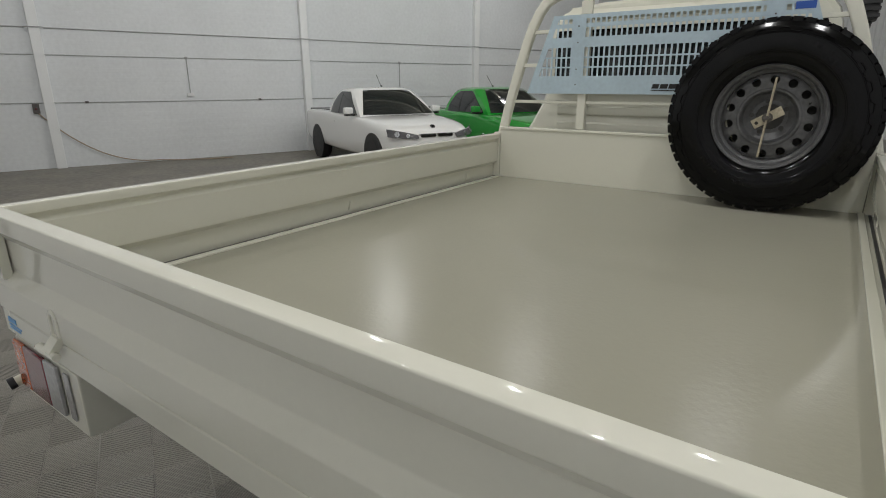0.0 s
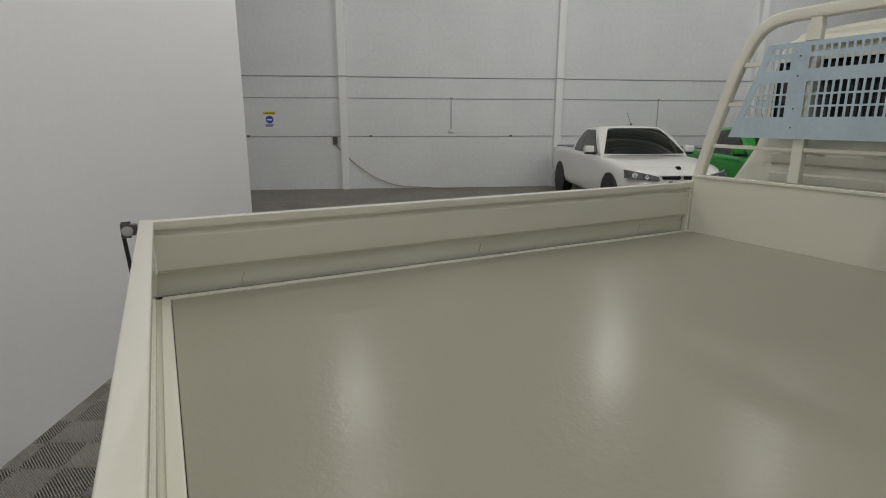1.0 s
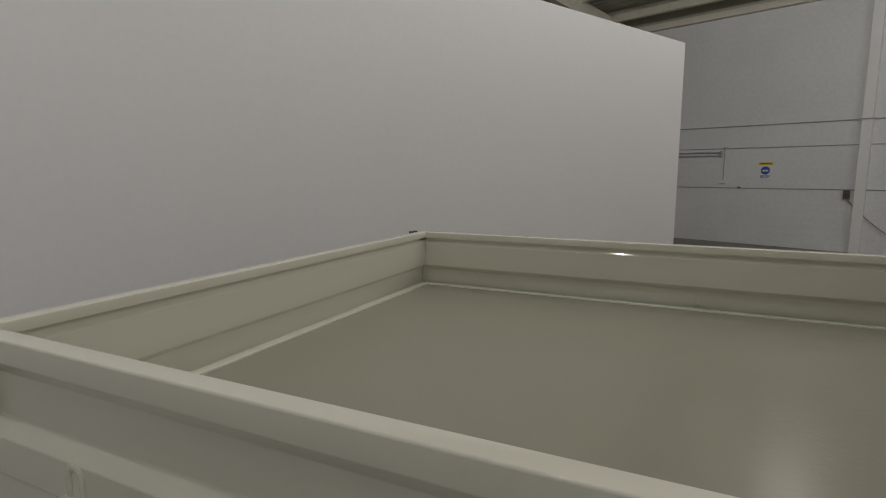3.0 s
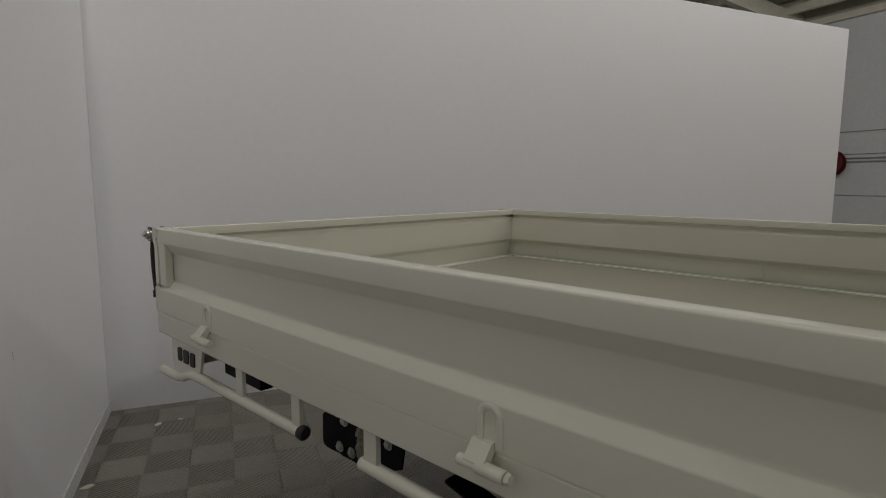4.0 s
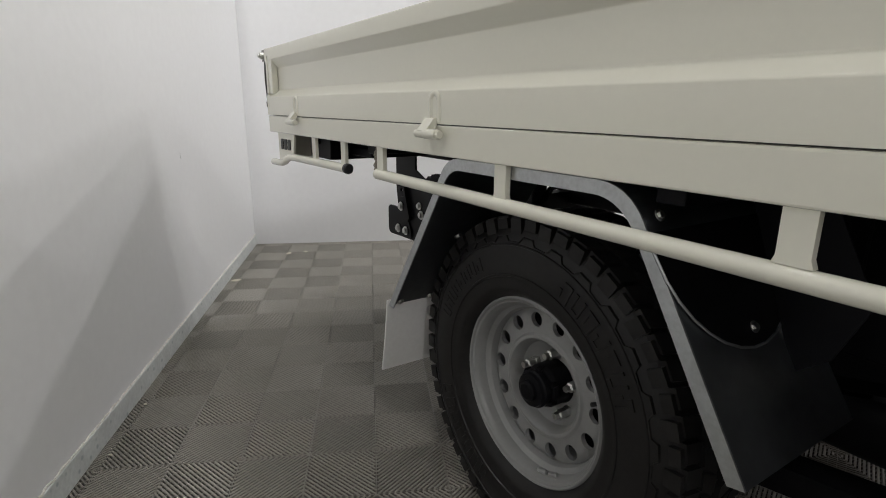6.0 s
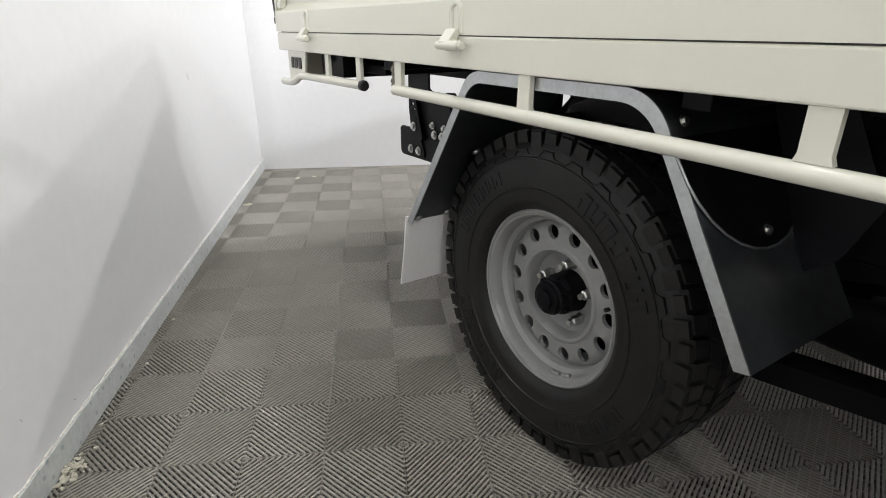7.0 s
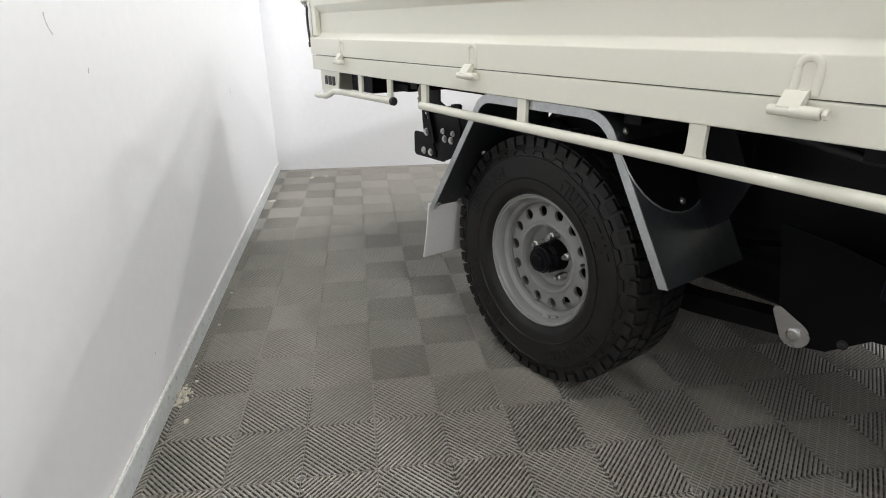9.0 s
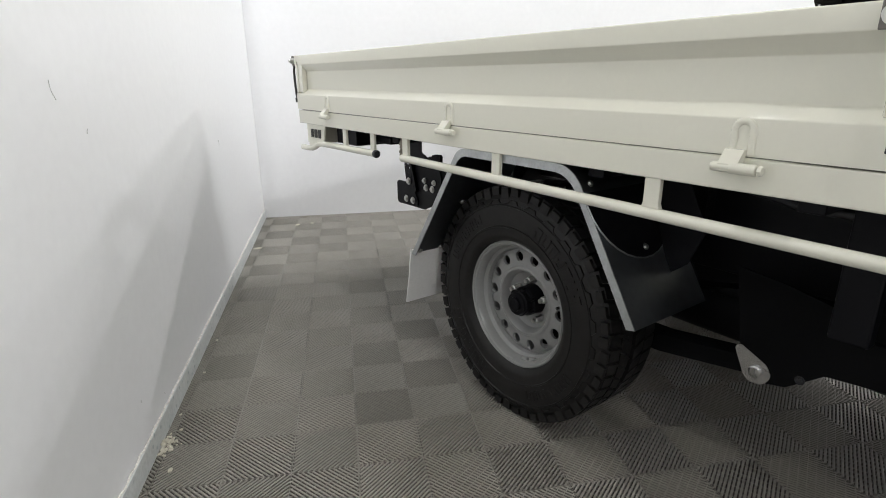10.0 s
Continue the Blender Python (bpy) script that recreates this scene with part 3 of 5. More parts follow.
# maker's sticker on the tail sill: plain bars
for k, (x0, x1, z0, z1) in enumerate(((-0.915, -0.865, 0.998, 1.012), (-0.915, -0.835, 0.988, 0.993), (-0.915, -0.845, 0.980, 0.984))):
    part("sticker_bar", boxes((x0, x1, -0.0325, -0.0305, z0, z1)), STICKER, truck, "small blue sticker bar")


# ---- wheels ----
def tyre_mesh(R=0.420, W=0.245):
    """Off-road tyre about the x axis, outer face at +x: the carcass."""
    bm = bmesh.new()
    h = W / 2
    prof = [(0.212, -h + 0.035), (0.226, -h + 0.018), (0.245, -h + 0.008), (0.30, -h - 0.004), (0.345, -h - 0.002), (R - 0.048, -h + 0.004), (R - 0.016, -h + 0.022), (R - 0.013, -0.06), (R - 0.012, 0), (R - 0.013, 0.06),
            (R - 0.016, h - 0.022), (R - 0.034, h - 0.012), (R - 0.050, h - 0.002), (0.3585, h + 0.0008), (0.357, h + 0.0036), (0.354, h + 0.0040), (0.3525, h + 0.0016), (0.345, h + 0.002), (0.322, h + 0.0042), (0.300, h + 0.004), (0.282, h + 0.0015), (0.2805, h + 0.0042), (0.276, h + 0.0036), (0.2745, h + 0.0006), (0.258, h - 0.003), (0.248, h - 0.003), (0.240, h - 0.006), (0.232, h - 0.012), (0.226, h - 0.018), (0.212, h - 0.035)]
    prof = [(r + 0.008 * max(0.0, min(1.0, (0.36 - r) / 0.13)) if r < 0.36 else r, x) for r, x in prof]
    lathe(bm, prof, 96, None, closed=True)
    return bm


def tread_mesh(R=0.420, W=0.245, lugs=True):
    """Tread blocks and shoulder lugs round the tyre."""
    bm = bmesh.new()
    h = W / 2
    n = 54
    def block(a0, a1, r0, r1, x0, x1, skew=0.0, tilt=0.0):
        vs = []
        for a, r, x in ((a0, r0, x0), (a1, r0, x0), (a1, r0, x1), (a0, r0, x1), (a0, r1, x0), (a1, r1, x0), (a1, r1, x1), (a0, r1, x1)):
            aa = a + skew * (x - x0) / max(1e-6, x1 - x0)
            rr = r - tilt * abs(x) if r == r1 else r
            if r == r1:
                aa += 0.0045 if a == a0 else -0.0045
            vs.append(bm.verts.new((x, rr * math.cos(aa), rr * math.sin(aa))))
        for f in ((4, 5, 6, 7), (0, 4, 7, 3), (1, 2, 6, 5), (0, 1, 5, 4), (3, 7, 6, 2)):
            bm.faces.new([vs[i] for i in f])
    st = math.tau / n
    for i in range(n):
        a = i * st
        lo = 0.010 * (i % 2)
        for s in (-1, 1):
            x0, x1 = sorted((s * (h - 0.062), s * (h - 0.018)))
            block(a, a + st * 0.84, R - 0.02, R - 0.001, x0, x1, 0.02 * s)
            # lug running down the sidewall
            x0, x1 = sorted((s * (h - 0.022), s * (h - 0.001)))
            if lugs:
                block(a + 0.004, a + st * 0.82, R - 0.040 + lo, R - 0.006, x0, x1 - 0.006 if s > 0 else x1, 0.0) if s > 0 else block(a + 0.004, a + st * 0.82, R - 0.040 + lo, R - 0.006, x0 + 0.006, x1, 0.0)
            x0, x1 = sorted((s * 0.012, s * (h - 0.068)))
            block(a + st * (0.3 if s > 0 else 0.0), a + st * (0.3 if s > 0 else 0.0) + st * 0.82, R - 0.02, R, x0, x1, 0.05 * s)
    return bm


def sidewall_bars(bm, h, a0, n, step, r0, r1):
    """Raised plain bars where the sidewall carries lettering."""
    for i in range(n):
        a = radians(a0) + i * radians(step)
        for k, (f0, f1, g0, g1) in enumerate(((0.05, 0.22, 0, 1), (0.22, 0.62, 0.0 if i % 2 else 0.8, 0.2 if i % 2 else 1.0), (0.62, 0.80, 0.15, 1.0 if i % 3 else 0.6))):
            b0, b1 = a + radians(step) * f0, a + radians(step) * f1
            s0, s1 = r0 + (r1 - r0) * g0, r0 + (r1 - r0) * g1
            vs = []
            for x in (h - 0.002, h + 0.0060):
                for aa, r in ((b0, s0), (b1, s0), (b1, s1), (b0, s1)):
                    vs.append(bm.verts.new((x, r * math.cos(aa), r * math.sin(aa))))
            bm.faces.new(vs[4:])
            for q in range(4):
                bm.faces.new((vs[q], vs[(q + 1) % 4], vs[4 + (q + 1) % 4], vs[4 + q]))


DISC = 0.015  # how far the wheel disc sits inside the rim


def shoulder_scallops(bm, h, R=0.420, n=27):
    """A raised thin line that steps in and out round the shoulder below the lugs."""
    st = math.tau / n
    pts = []
    for i in range(n):
        for f, r in ((0.0, R - 0.058), (0.40, R - 0.058), (0.52, R - 0.046), (0.88, R - 0.046)):
            pts.append(((i + f) * st, r))
    rings = []
    for a, r in pts:
        x = h + 0.0012 - max(0.0, (r - (R - 0.052)) * 0.45)
        rings.append([bm.verts.new((x + dx, (r + dr) * math.cos(a), (r + dr) * math.sin(a))) for dx, dr in ((-0.004, -0.0020), (0.0022, -0.0013), (0.0022, 0.0013), (-0.004, 0.0020))])
    for a_, b_ in zip(rings, rings[1:] + rings[:1]):
        for k in range(3):
            bm.faces.new((a_[k], a_[k + 1], b_[k + 1], b_[k]))


def rim_mesh(h=0.1225):
    """Pressed steel wheel about the x axis: barrel and flange, disc with round vent holes."""
    bm = bmesh.new()
    e = h - 0.030
    lathe(bm, [(0.217, e + 0.010), (0.222, e + 0.005), (0.220, e - 0.006), (0.212, e - 0.012), (0.208, e - 0.030), (0.203, e - 0.045), (0.194, e - 0.060), (0.190, -0.06), (0.204, -h + 0.03), (0.218, -h + 0.026),
               (0.208, -h + 0.024), (0.184, -0.058), (0.184, e - 0.060), (0.188, e - 0.040), (0.194, e - 0.034), (0.198, e - 0.030), (0.200, e - 0.014), (0.204, e - 0.004), (0.207, e + 0.001), (0.212, e + 0.003), (0.214, e + 0.008)], 72, None, closed=True)
    # disc ring with fourteen holes, built hole by hole
    n, ri, ro, rc, rh, xo = 14, 0.126, 0.186, 0.157, 0.0180, e - 0.034 - DISC
    st = math.tau / n
    for i in range(n):
        c = i * st
        def pt(r, a, x):
            return bm.verts.new((x, r * math.cos(a), r * math.sin(a)))
        m = 16
        hole, rim_pts, back = [], [], []
        for k in range(m):
            t = k * math.tau / m
            cr, ca = rc + rh * math.cos(t), c + rh * math.sin(t) / rc
            hole.append(pt(cr, ca, xo))
            back.append(pt(cr, ca, xo - 0.012))
            u, v = math.cos(t), math.sin(t)
            s = 1 / max(abs(u), abs(v))
            rr = rc + u * s * ((ro - rc) if u > 0 else (rc - ri))
            rim_pts.append(pt(rr, c + v * s * st / 2, xo - (0.012 if rr > 0.18 else 0.0) + (0.003 if rr < 0.135 else 0.0)))
        for k in range(m):
            j = (k + 1) % m
            bm.faces.new((hole[k], hole[j], rim_pts[j], rim_pts[k]))
            bm.faces.new((back[k], back[j], hole[j], hole[k]))
    bmesh.ops.remove_doubles(bm, verts=bm.verts[:], dist=0.0004)
    lathe(bm, [(0.1265, xo + 0.0025), (0.120, xo + 0.007), (0.113, xo + 0.007), (0.107, xo - 0.001), (0.102, xo - 0.022), (0.097, xo - 0.038), (0.088, xo - 0.047), (0.062, xo - 0.044), (0.055, xo - 0.044), (0.055, xo - 0.056), (0.122, xo - 0.012)], 60, None, closed=True)
    bmesh.ops.scale(bm, vec=(1, 1.035, 1.035), verts=bm.verts[:])
    return bm


def wheel(parent, m, hub_kind="axle", nuts=5, start=18):
    """wheel > tyre, hub, wheel nuts. Local x is outward."""
    bm = rim_mesh()
    bmesh.ops.transform(bm, matrix=m, verts=bm.verts[:])
    w = part("wheel", bm, RIMGREY if hub_kind == "axle" else DARKRIM, parent, "grey painted steel wheel with round vent holes", 30)
    bm = tyre_mesh()
    bmesh.ops.transform(bm, matrix=m, verts=bm.verts[:])
    rubber = RUBBER if hub_kind == "axle" else NEWRUBBER
    part("tyre", bm, rubber, w, "black chunky all-terrain tyre", 32)
    bm = tread_mesh(lugs=hub_kind == "axle")
    bmesh.ops.transform(bm, matrix=m, verts=bm.verts[:])
    part("tread", bm, rubber, w, "", 25)["kind"] = "stuff"
    bm = bmesh.new()
    sidewall_bars(bm, 0.1225, 20, 7, 7.2, 0.292, 0.338)
    sidewall_bars(bm, 0.1225, 118, 8, 5.6, 0.300, 0.335)
    sidewall_bars(bm, 0.1225, 200, 7, 7.2, 0.292, 0.338)
    sidewall_bars(bm, 0.1225, 290, 8, 5.6, 0.300, 0.335)
    shoulder_scallops(bm, 0.1225)
    bmesh.ops.transform(bm, matrix=m, verts=bm.verts[:])
    part("sidewall_relief", bm, rubber, w, "", 25)["kind"] = "stuff"
    xo = 0.0925 - 0.037
    # brake drum; the spare's disc paints the shade behind its vent holes
    bm = bmesh.new()
    lathe(bm, [(0.178, -0.09), (0.178, xo - 0.064 - DISC), (0.10, xo - 0.062 - DISC)], 40)
    bmesh.ops.transform(bm, matrix=m, verts=bm.verts[:])
    part("brake_drum" if hub_kind == "axle" else "hole_shade_disc", bm, BLACK if hub_kind == "axle" else DUSTYSHADE, w)
    for k in range(nuts):
        a = radians(start + 72 * k)
        if hub_kind == "axle":
            bm = bmesh.new()
            lathe(bm, [(0.016, xo - 0.028), (0.014, xo - 0.016), (0.0125, xo - 0.014), (0.0125, xo + 0.006), (0.008, xo + 0.009), (0.008, xo + 0.020)], 6, Matrix.Translation((-DISC - 0.014, 0.076 * math.cos(a), 0.076 * math.sin(a))))
            bmesh.ops.transform(bm, matrix=m, verts=bm.verts[:])
            part("wheel_nut", bm, NUT, w)
        else:
            bm = bmesh.new()
            lathe(bm, [(0.010, xo - 0.030), (0.010, xo - 0.0245)], 12, Matrix.Translation((-DISC, 0.072 * math.cos(a), 0.072 * math.sin(a))))
            bmesh.ops.transform(bm, matrix=m, verts=bm.verts[:])
            part("stud_hole", bm, DUSTYSHADE, w)
    bm = bmesh.new()
    if hub_kind == "axle":
        lathe(bm, [(0.054, xo - 0.095), (0.053, xo - 0.010), (0.049, xo - 0.002), (0.043, xo), (0.043, xo + 0.010), (0.046, xo + 0.012), (0.046, xo + 0.021), (0.042, xo + 0.024), (0.040, xo + 0.032), (0.026, xo + 0.034), (0.025, xo + 0.042), (0.019, xo + 0.045), (0.006, xo + 0.045)], 32)
        bmesh.ops.transform(bm, matrix=m, verts=bm.verts[:])
        part("hub", bm, BLACK, w, "black axle hub")
        for k in range(6):
            a = radians(30 + 60 * k)
            bm = bmesh.new()
            lathe(bm, [(0.0075, xo - 0.010), (0.0075, xo + 0.006), (0.005, xo + 0.011)], 6, Matrix.Translation((0, 0.050 * math.cos(a), 0.047 * math.sin(a))))
            bmesh.ops.transform(bm, matrix=m, verts=bm.verts[:])
            part("hub_bolt", bm, BLACK, w)
    else:
        lathe(bm, [(0.054, xo - 0.05 - DISC), (0.054, xo - 0.045 - DISC)], 24)
        bmesh.ops.transform(bm, matrix=m, verts=bm.verts[:])
        part("hub_hole", bm, DUSTYSHADE, w)
    # balance weights on the lower flange
    if hub_kind == "axle":
        for k in (-24, -13):
            bm = bmesh.new()
            a = radians(180 + k)
            lathe(bm, [(0.004, -0.014), (0.006, -0.012), (0.006, 0.012), (0.004, 0.014)], 8, Matrix.Translation((0.0925 - 0.016, 0.203 * math.sin(a), 0.203 * math.cos(a))) @ pose(0, 0, 0, 0, 0, 0) @ Matrix.Rotation(-a, 4, "X") @ pose(0, 0, 0, 0, 0, 90))
            bmesh.ops.transform(bm, matrix=m, verts=bm.verts[:])
            part("balance_weight", bm, STEEL, w)
    bm = bmesh.new()
    tube(bm, [(0.020, 0.166, 0.03), (0.055, 0.158, 0.03)], 0.005, 8)
    bmesh.ops.transform(bm, matrix=m, verts=bm.verts[:])
    part("valve", bm, BLACKPL, w)
    return w


AXLE_Y, AXLE_Z, TRACK = 1.472, 0.420, 0.714
wheel(truck, Matrix.Translation((TRACK, AXLE_Y, AXLE_Z)))
wheel(truck, Matrix.Translation((-TRACK, AXLE_Y, AXLE_Z)) @ pose(0, 0, 0, 0, 0, 180))
wheel(truck, Matrix.Translation((TRACK, AXLE_Y + 3.18, AXLE_Z)))
wheel(truck, Matrix.Translation((-TRACK, AXLE_Y + 3.18, AXLE_Z)) @ pose(0, 0, 0, 0, 0, 180))
# the spare stands against the headboard, clamped by a plate and a threaded rod
SPARE = (0.502, HEAD_Y - 0.118, FLOOR_Z + 0.404)
sp = wheel(truck, Matrix.Translation(SPARE) @ pose(0, 0, 0, 0, 0, -90) @ pose(0, 0, 0, 12, 0, 0) @ Matrix.Scale(0.955, 4), "spare")
bm = bmesh.new()
box(bm, -0.062, 0.062, -0.004, 0.004, -0.020, 0.020, bevel=0.003, m=Matrix.Translation((SPARE[0], SPARE[1] - 0.075, SPARE[2])) @ pose(0, 0, 0, 0, -32, 0))
part("clamp_plate", bm, DIRTYBRASS, truck, "cream spare wheel clamp plate")
bm = bmesh.new()
tube(bm, [(SPARE[0], SPARE[1] - 0.07, SPARE[2]), (SPARE[0], SPARE[1] - 0.115, SPARE[2])], 0.009, 10)
hexbolt(bm, (SPARE[0], SPARE[1] - 0.080, SPARE[2]), (0, -1, 0), 0.014, 0.016)
part("clamp_nut", bm, LATCHZINC, truck)
bm = bmesh.new()
lathe(bm, [(0.007, 0.0), (0.007, 0.0012)], 12, Matrix.Translation((SPARE[0], SPARE[1] - 0.0792, SPARE[2])) @ pose(0, 0, 0, 0, -32, 0) @ Matrix.Translation((-0.045, 0, 0)) @ pose(0, 0, 0, 0, 0, -90))
part("clamp_hole", bm, INK, truck)
bm = bmesh.new()
tube(bm, [(SPARE[0] + 0.012, SPARE[1] - 0.102, SPARE[2] + 0.165), (SPARE[0] - 0.012, SPARE[1] - 0.102, SPARE[2] - 0.165)], 0.0048, 8)
part("clamp_bar", bm, DIRTYBRASS, truck, "thin cream clamp bar")

# ---- mudguards ----
def fillet(p, q, r_, radius, n):
    """Points of an arc that rounds the corner q between p and r_."""
    P, C, R = Vector(p), Vector(q), Vector(r_)
    u, v = (P - C).normalized(), (R - C).normalized()
    half = u.angle(v) / 2
    mid = C + (u + v).normalized() * (radius / math.sin(half))
    a, b = C + u * (radius / math.tan(half)) - mid, C + v * (radius / math.tan(half)) - mid
    return [tuple(mid + (a * (1 - i / n) + b * (i / n)).normalized() * radius) for i in range(n + 1)]


for sx in (1, -1):
    xo_, xi_ = sx * 0.9305, sx * 0.60
    outer = [(1.000, 0.510)] + fillet((1.000, 0.510), (1.302, 0.9595), (1.799, 0.9595), 0.075, 8) + fillet((1.302, 0.9595), (1.799, 0.9595), (2.032, 0.573), 0.105, 9) + [(2.032, 0.573)]
    # outer galvanised lip
    bm = bmesh.new()
    cen = (1.52, 0.45)
    lip_in = [(y + 0.026 * (cen[0] - y) / math.hypot(cen[0] - y, cen[1] - z), z + 0.026 * (cen[1] - z) / math.hypot(cen[0] - y, cen[1] - z)) for y, z in outer]
    prism(bm, outer + lip_in[::-1], "x", *sorted((xo_, xo_ - sx * 0.0035)))
    guard = part("mudguard", bm, GALV, truck, "galvanised steel angled mudguard lip", 0)
    bm = bmesh.new()
    sheet_in = [(y + 0.0025 * (cen[0] - y) / math.hypot(cen[0] - y, cen[1] - z), z + 0.0025 * (cen[1] - z) / math.hypot(cen[0] - y, cen[1] - z)) for y, z in outer]
    prism(bm, outer + sheet_in[::-1], "x", *sorted((xo_ - sx * 0.004, xi_)))
    part("guard_sheet", bm, DULLGALV, guard, "dark reflective zinc sheet", 0)
    # inner cheek with round cut-out
    bm = bmesh.new()
    cheek = [(1.06, 0.60), (1.34, 0.955), (1.77, 0.950), (1.84, 0.86), (1.98, 0.62)] + [(AXLE_Y + 0.47 * math.cos(radians(a)), 0.43 + 0.47 * math.sin(radians(a))) for a in range(25, 160, 9)]
    prism(bm, cheek, "x", *sorted((sx * 0.56, sx * 0.563)))
    part("guard_cheek", bm, BLACK, guard)
    # flap below the rear edge
    bm = bmesh.new()
    prism(bm, [(0.998, 0.525), (1.004, 0.525), (0.985, 0.40), (0.960, 0.285), (0.954, 0.285), (0.979, 0.40)], "x", *sorted((sx * 0.936, sx * 0.66)))
    part("mud_flap", bm, FLAP, guard, "white rubber mud flap")
    for x in (0.90, 0.80, 0.70):
        bm = bmesh.new()
        hexbolt(bm, (sx * x, 1.016, 0.520), (0, 0.80, -0.6), 0.007, 0.006)
        part("flap_bolt", bm, NUT, guard)
    for y, z in ((1.15, 0.74), (1.33, 0.93)):
        bm = bmesh.new()
        hexbolt(bm, (sx * 0.80, y + 0.012, z - 0.006), (0, 0.7, -0.7), 0.008, 0.007)
        part("guard_bolt", bm, NUT, guard)
    for p in ((0.900, 1.835, 0.915), (0.773, 1.935, 0.742)):
        bm = bmesh.new()
        hexbolt(bm, (sx * p[0], p[1], p[2]), (0, 0.85, 0.5), 0.0065, 0.006)
        part("guard_bolt", bm, NUT, guard)
    # black liner plate with a rounded lower edge on the sloping front sheet
    def slope(x, s, h):
        return (sx * x, 1.830 + 0.516 * s + 0.857 * h, 0.908 - 0.857 * s + 0.516 * h)
    rim_pts = [(0.940, 0.02)] + [(0.775 + 0.163 * math.cos(radians(a)), 0.060 + 0.165 * math.sin(radians(a))) for a in range(0, 181, 12)] + [(0.61, 0.02)]
    bm = bmesh.new()
    lo_ = [bm.verts.new(slope(x, s, 0.0015)) for x, s in rim_pts]
    hi_ = [bm.verts.new(slope(x, s, 0.0045)) for x, s in rim_pts]
    for k in range(len(lo_)):
        j = (k + 1) % len(lo_)
        bm.faces.new((lo_[k], lo_[j], hi_[j], hi_[k]))
    bm.faces.new(lo_[::-1])
    bm.faces.new(hi_)
    part("guard_liner", bm, BLACK, guard, "black rounded liner plate", 0)
    bm = bmesh.new()
    tube(bm, [slope(x, s, 0.005) for x, s in rim_pts], 0.0022, 8)
    part("liner_edge", bm, GALV, guard, "thin bright liner edge")
    # stay plate behind the front of the guard
    bm = bmesh.new()
    prism(bm, [(1.86, 0.955), (1.98, 0.955), (2.06, 0.80), (2.02, 0.70), (1.97, 0.66)], "x", *sorted((sx * 0.70, sx * 0.704)))
    part("guard_stay", bm, BLACK, guard)


# ---- headboard ----
HB = HEAD_Y
bm = boxes((-0.905, 0.905, HB, HB + 0.02, FLOOR_Z - 0.02, 1.328), bevel=0.004)
box(bm, -0.905, 0.905, HB - 0.006, HB + 0.03, 1.318, 1.334, bevel=0.004)
head = part("headboard", bm, CREAM, truck, "cream steel headboard sheet")
part("corner_trim", boxes((-0.945, -0.906, HB - 0.010, HB + 0.03, SEAM + 0.002, 1.300), bevel=0.004), CREAM, head)
part("corner_trim", boxes((0.906, 0.945, HB - 0.010, HB + 0.03, SEAM + 0.002, 1.300), bevel=0.004), CREAM, head)
HY = HB + 0.030
left = [(-0.905, 1.29), (-0.875, 1.42), (-0.842, 1.54), (-0.803, 1.67), (-0.762, 1.80), (-0.727, 1.89), (-0.692, 1.955), (-0.652, 2.003), (-0.600, 2.032), (-0.53, 2.043), (-0.45, 2.044), (-0.2, 2.044)]
hoop = left + [(0.0, 2.044)] + [(-x, z) for x, z in left[::-1]]
bm = bmesh.new()
rings = []
for i, (x, z) in enumerate(hoop):
    a_, b_ = hoop[max(i - 1, 0)], hoop[min(i + 1, len(hoop) - 1)]
    d_ = Vector((b_[0] - a_[0], 0, b_[1] - a_[1])).normalized()
    s_ = d_.cross(Vector((0, 1, 0)))
    ring = []
    for k in range(24):
        t_ = k * math.tau / 24
        u_, v_ = math.cos(t_), math.sin(t_)
        ring.append(bm.verts.new(Vector((x, HY, z)) + s_ * (0.027 * math.copysign(abs(u_) ** 0.45, u_)) + Vector((0, 0.021 * math.copysign(abs(v_) ** 0.45, v_), 0))))
    rings.append(ring)
for a_, b_ in zip(rings, rings[1:]):
    for k in range(24):
        j_ = (k + 1) % 24
        bm.faces.new((a_[k], a_[j_], b_[j_], b_[k]))
bm.faces.new(rings[0][::-1])
bm.faces.new(rings[-1])
part("hoop", bm, CREAM, head, "cream square-tube headboard hoop", 32)
for x in (-0.415, 0.415):
    part("upright", boxes((x - 0.024, x + 0.024, HY - 0.018, HY + 0.018, 1.335, 2.025), bevel=0.004), CREAM, head)
    bm = bmesh.new()
    box(bm, x - 0.03, x + 0.03, HY - 0.024, HY - 0.0185, 1.93, 1.995, bevel=0.002)
    part("bracket", bm, CREAM, head)
part("cross_bar", boxes((-0.835, 0.835, HY - 0.010, HY + 0.010, 1.472, 1.490), bevel=0.004), CREAM, head)
for sx in (-1, 1):
    for z, x0, x1 in ((1.68, 0.672, 0.780), (1.855, 0.610, 0.722)):
        xa, xb = sorted((sx * x0, sx * x1))
        part("stub_bar", boxes((xa, xb, HY - 0.010, HY + 0.010, z - 0.010, z + 0.010), bevel=0.003), CREAM, head)

# slotted guard panel, still in its blue film
PY0, PY1 = HB + 0.000, HB + 0.003
bm = bmesh.new()


def pbox(x0, x1, z0, z1):
    if x1 - x0 > 0.0005 and z1 - z0 > 0.0005:
        box(bm, x0, x1, PY0, PY1, z0, z1)


def edge_x(z):
    """Half-width of the panel's sloping side at height z."""
    return 0.738 - (z - 1.53) * 0.36


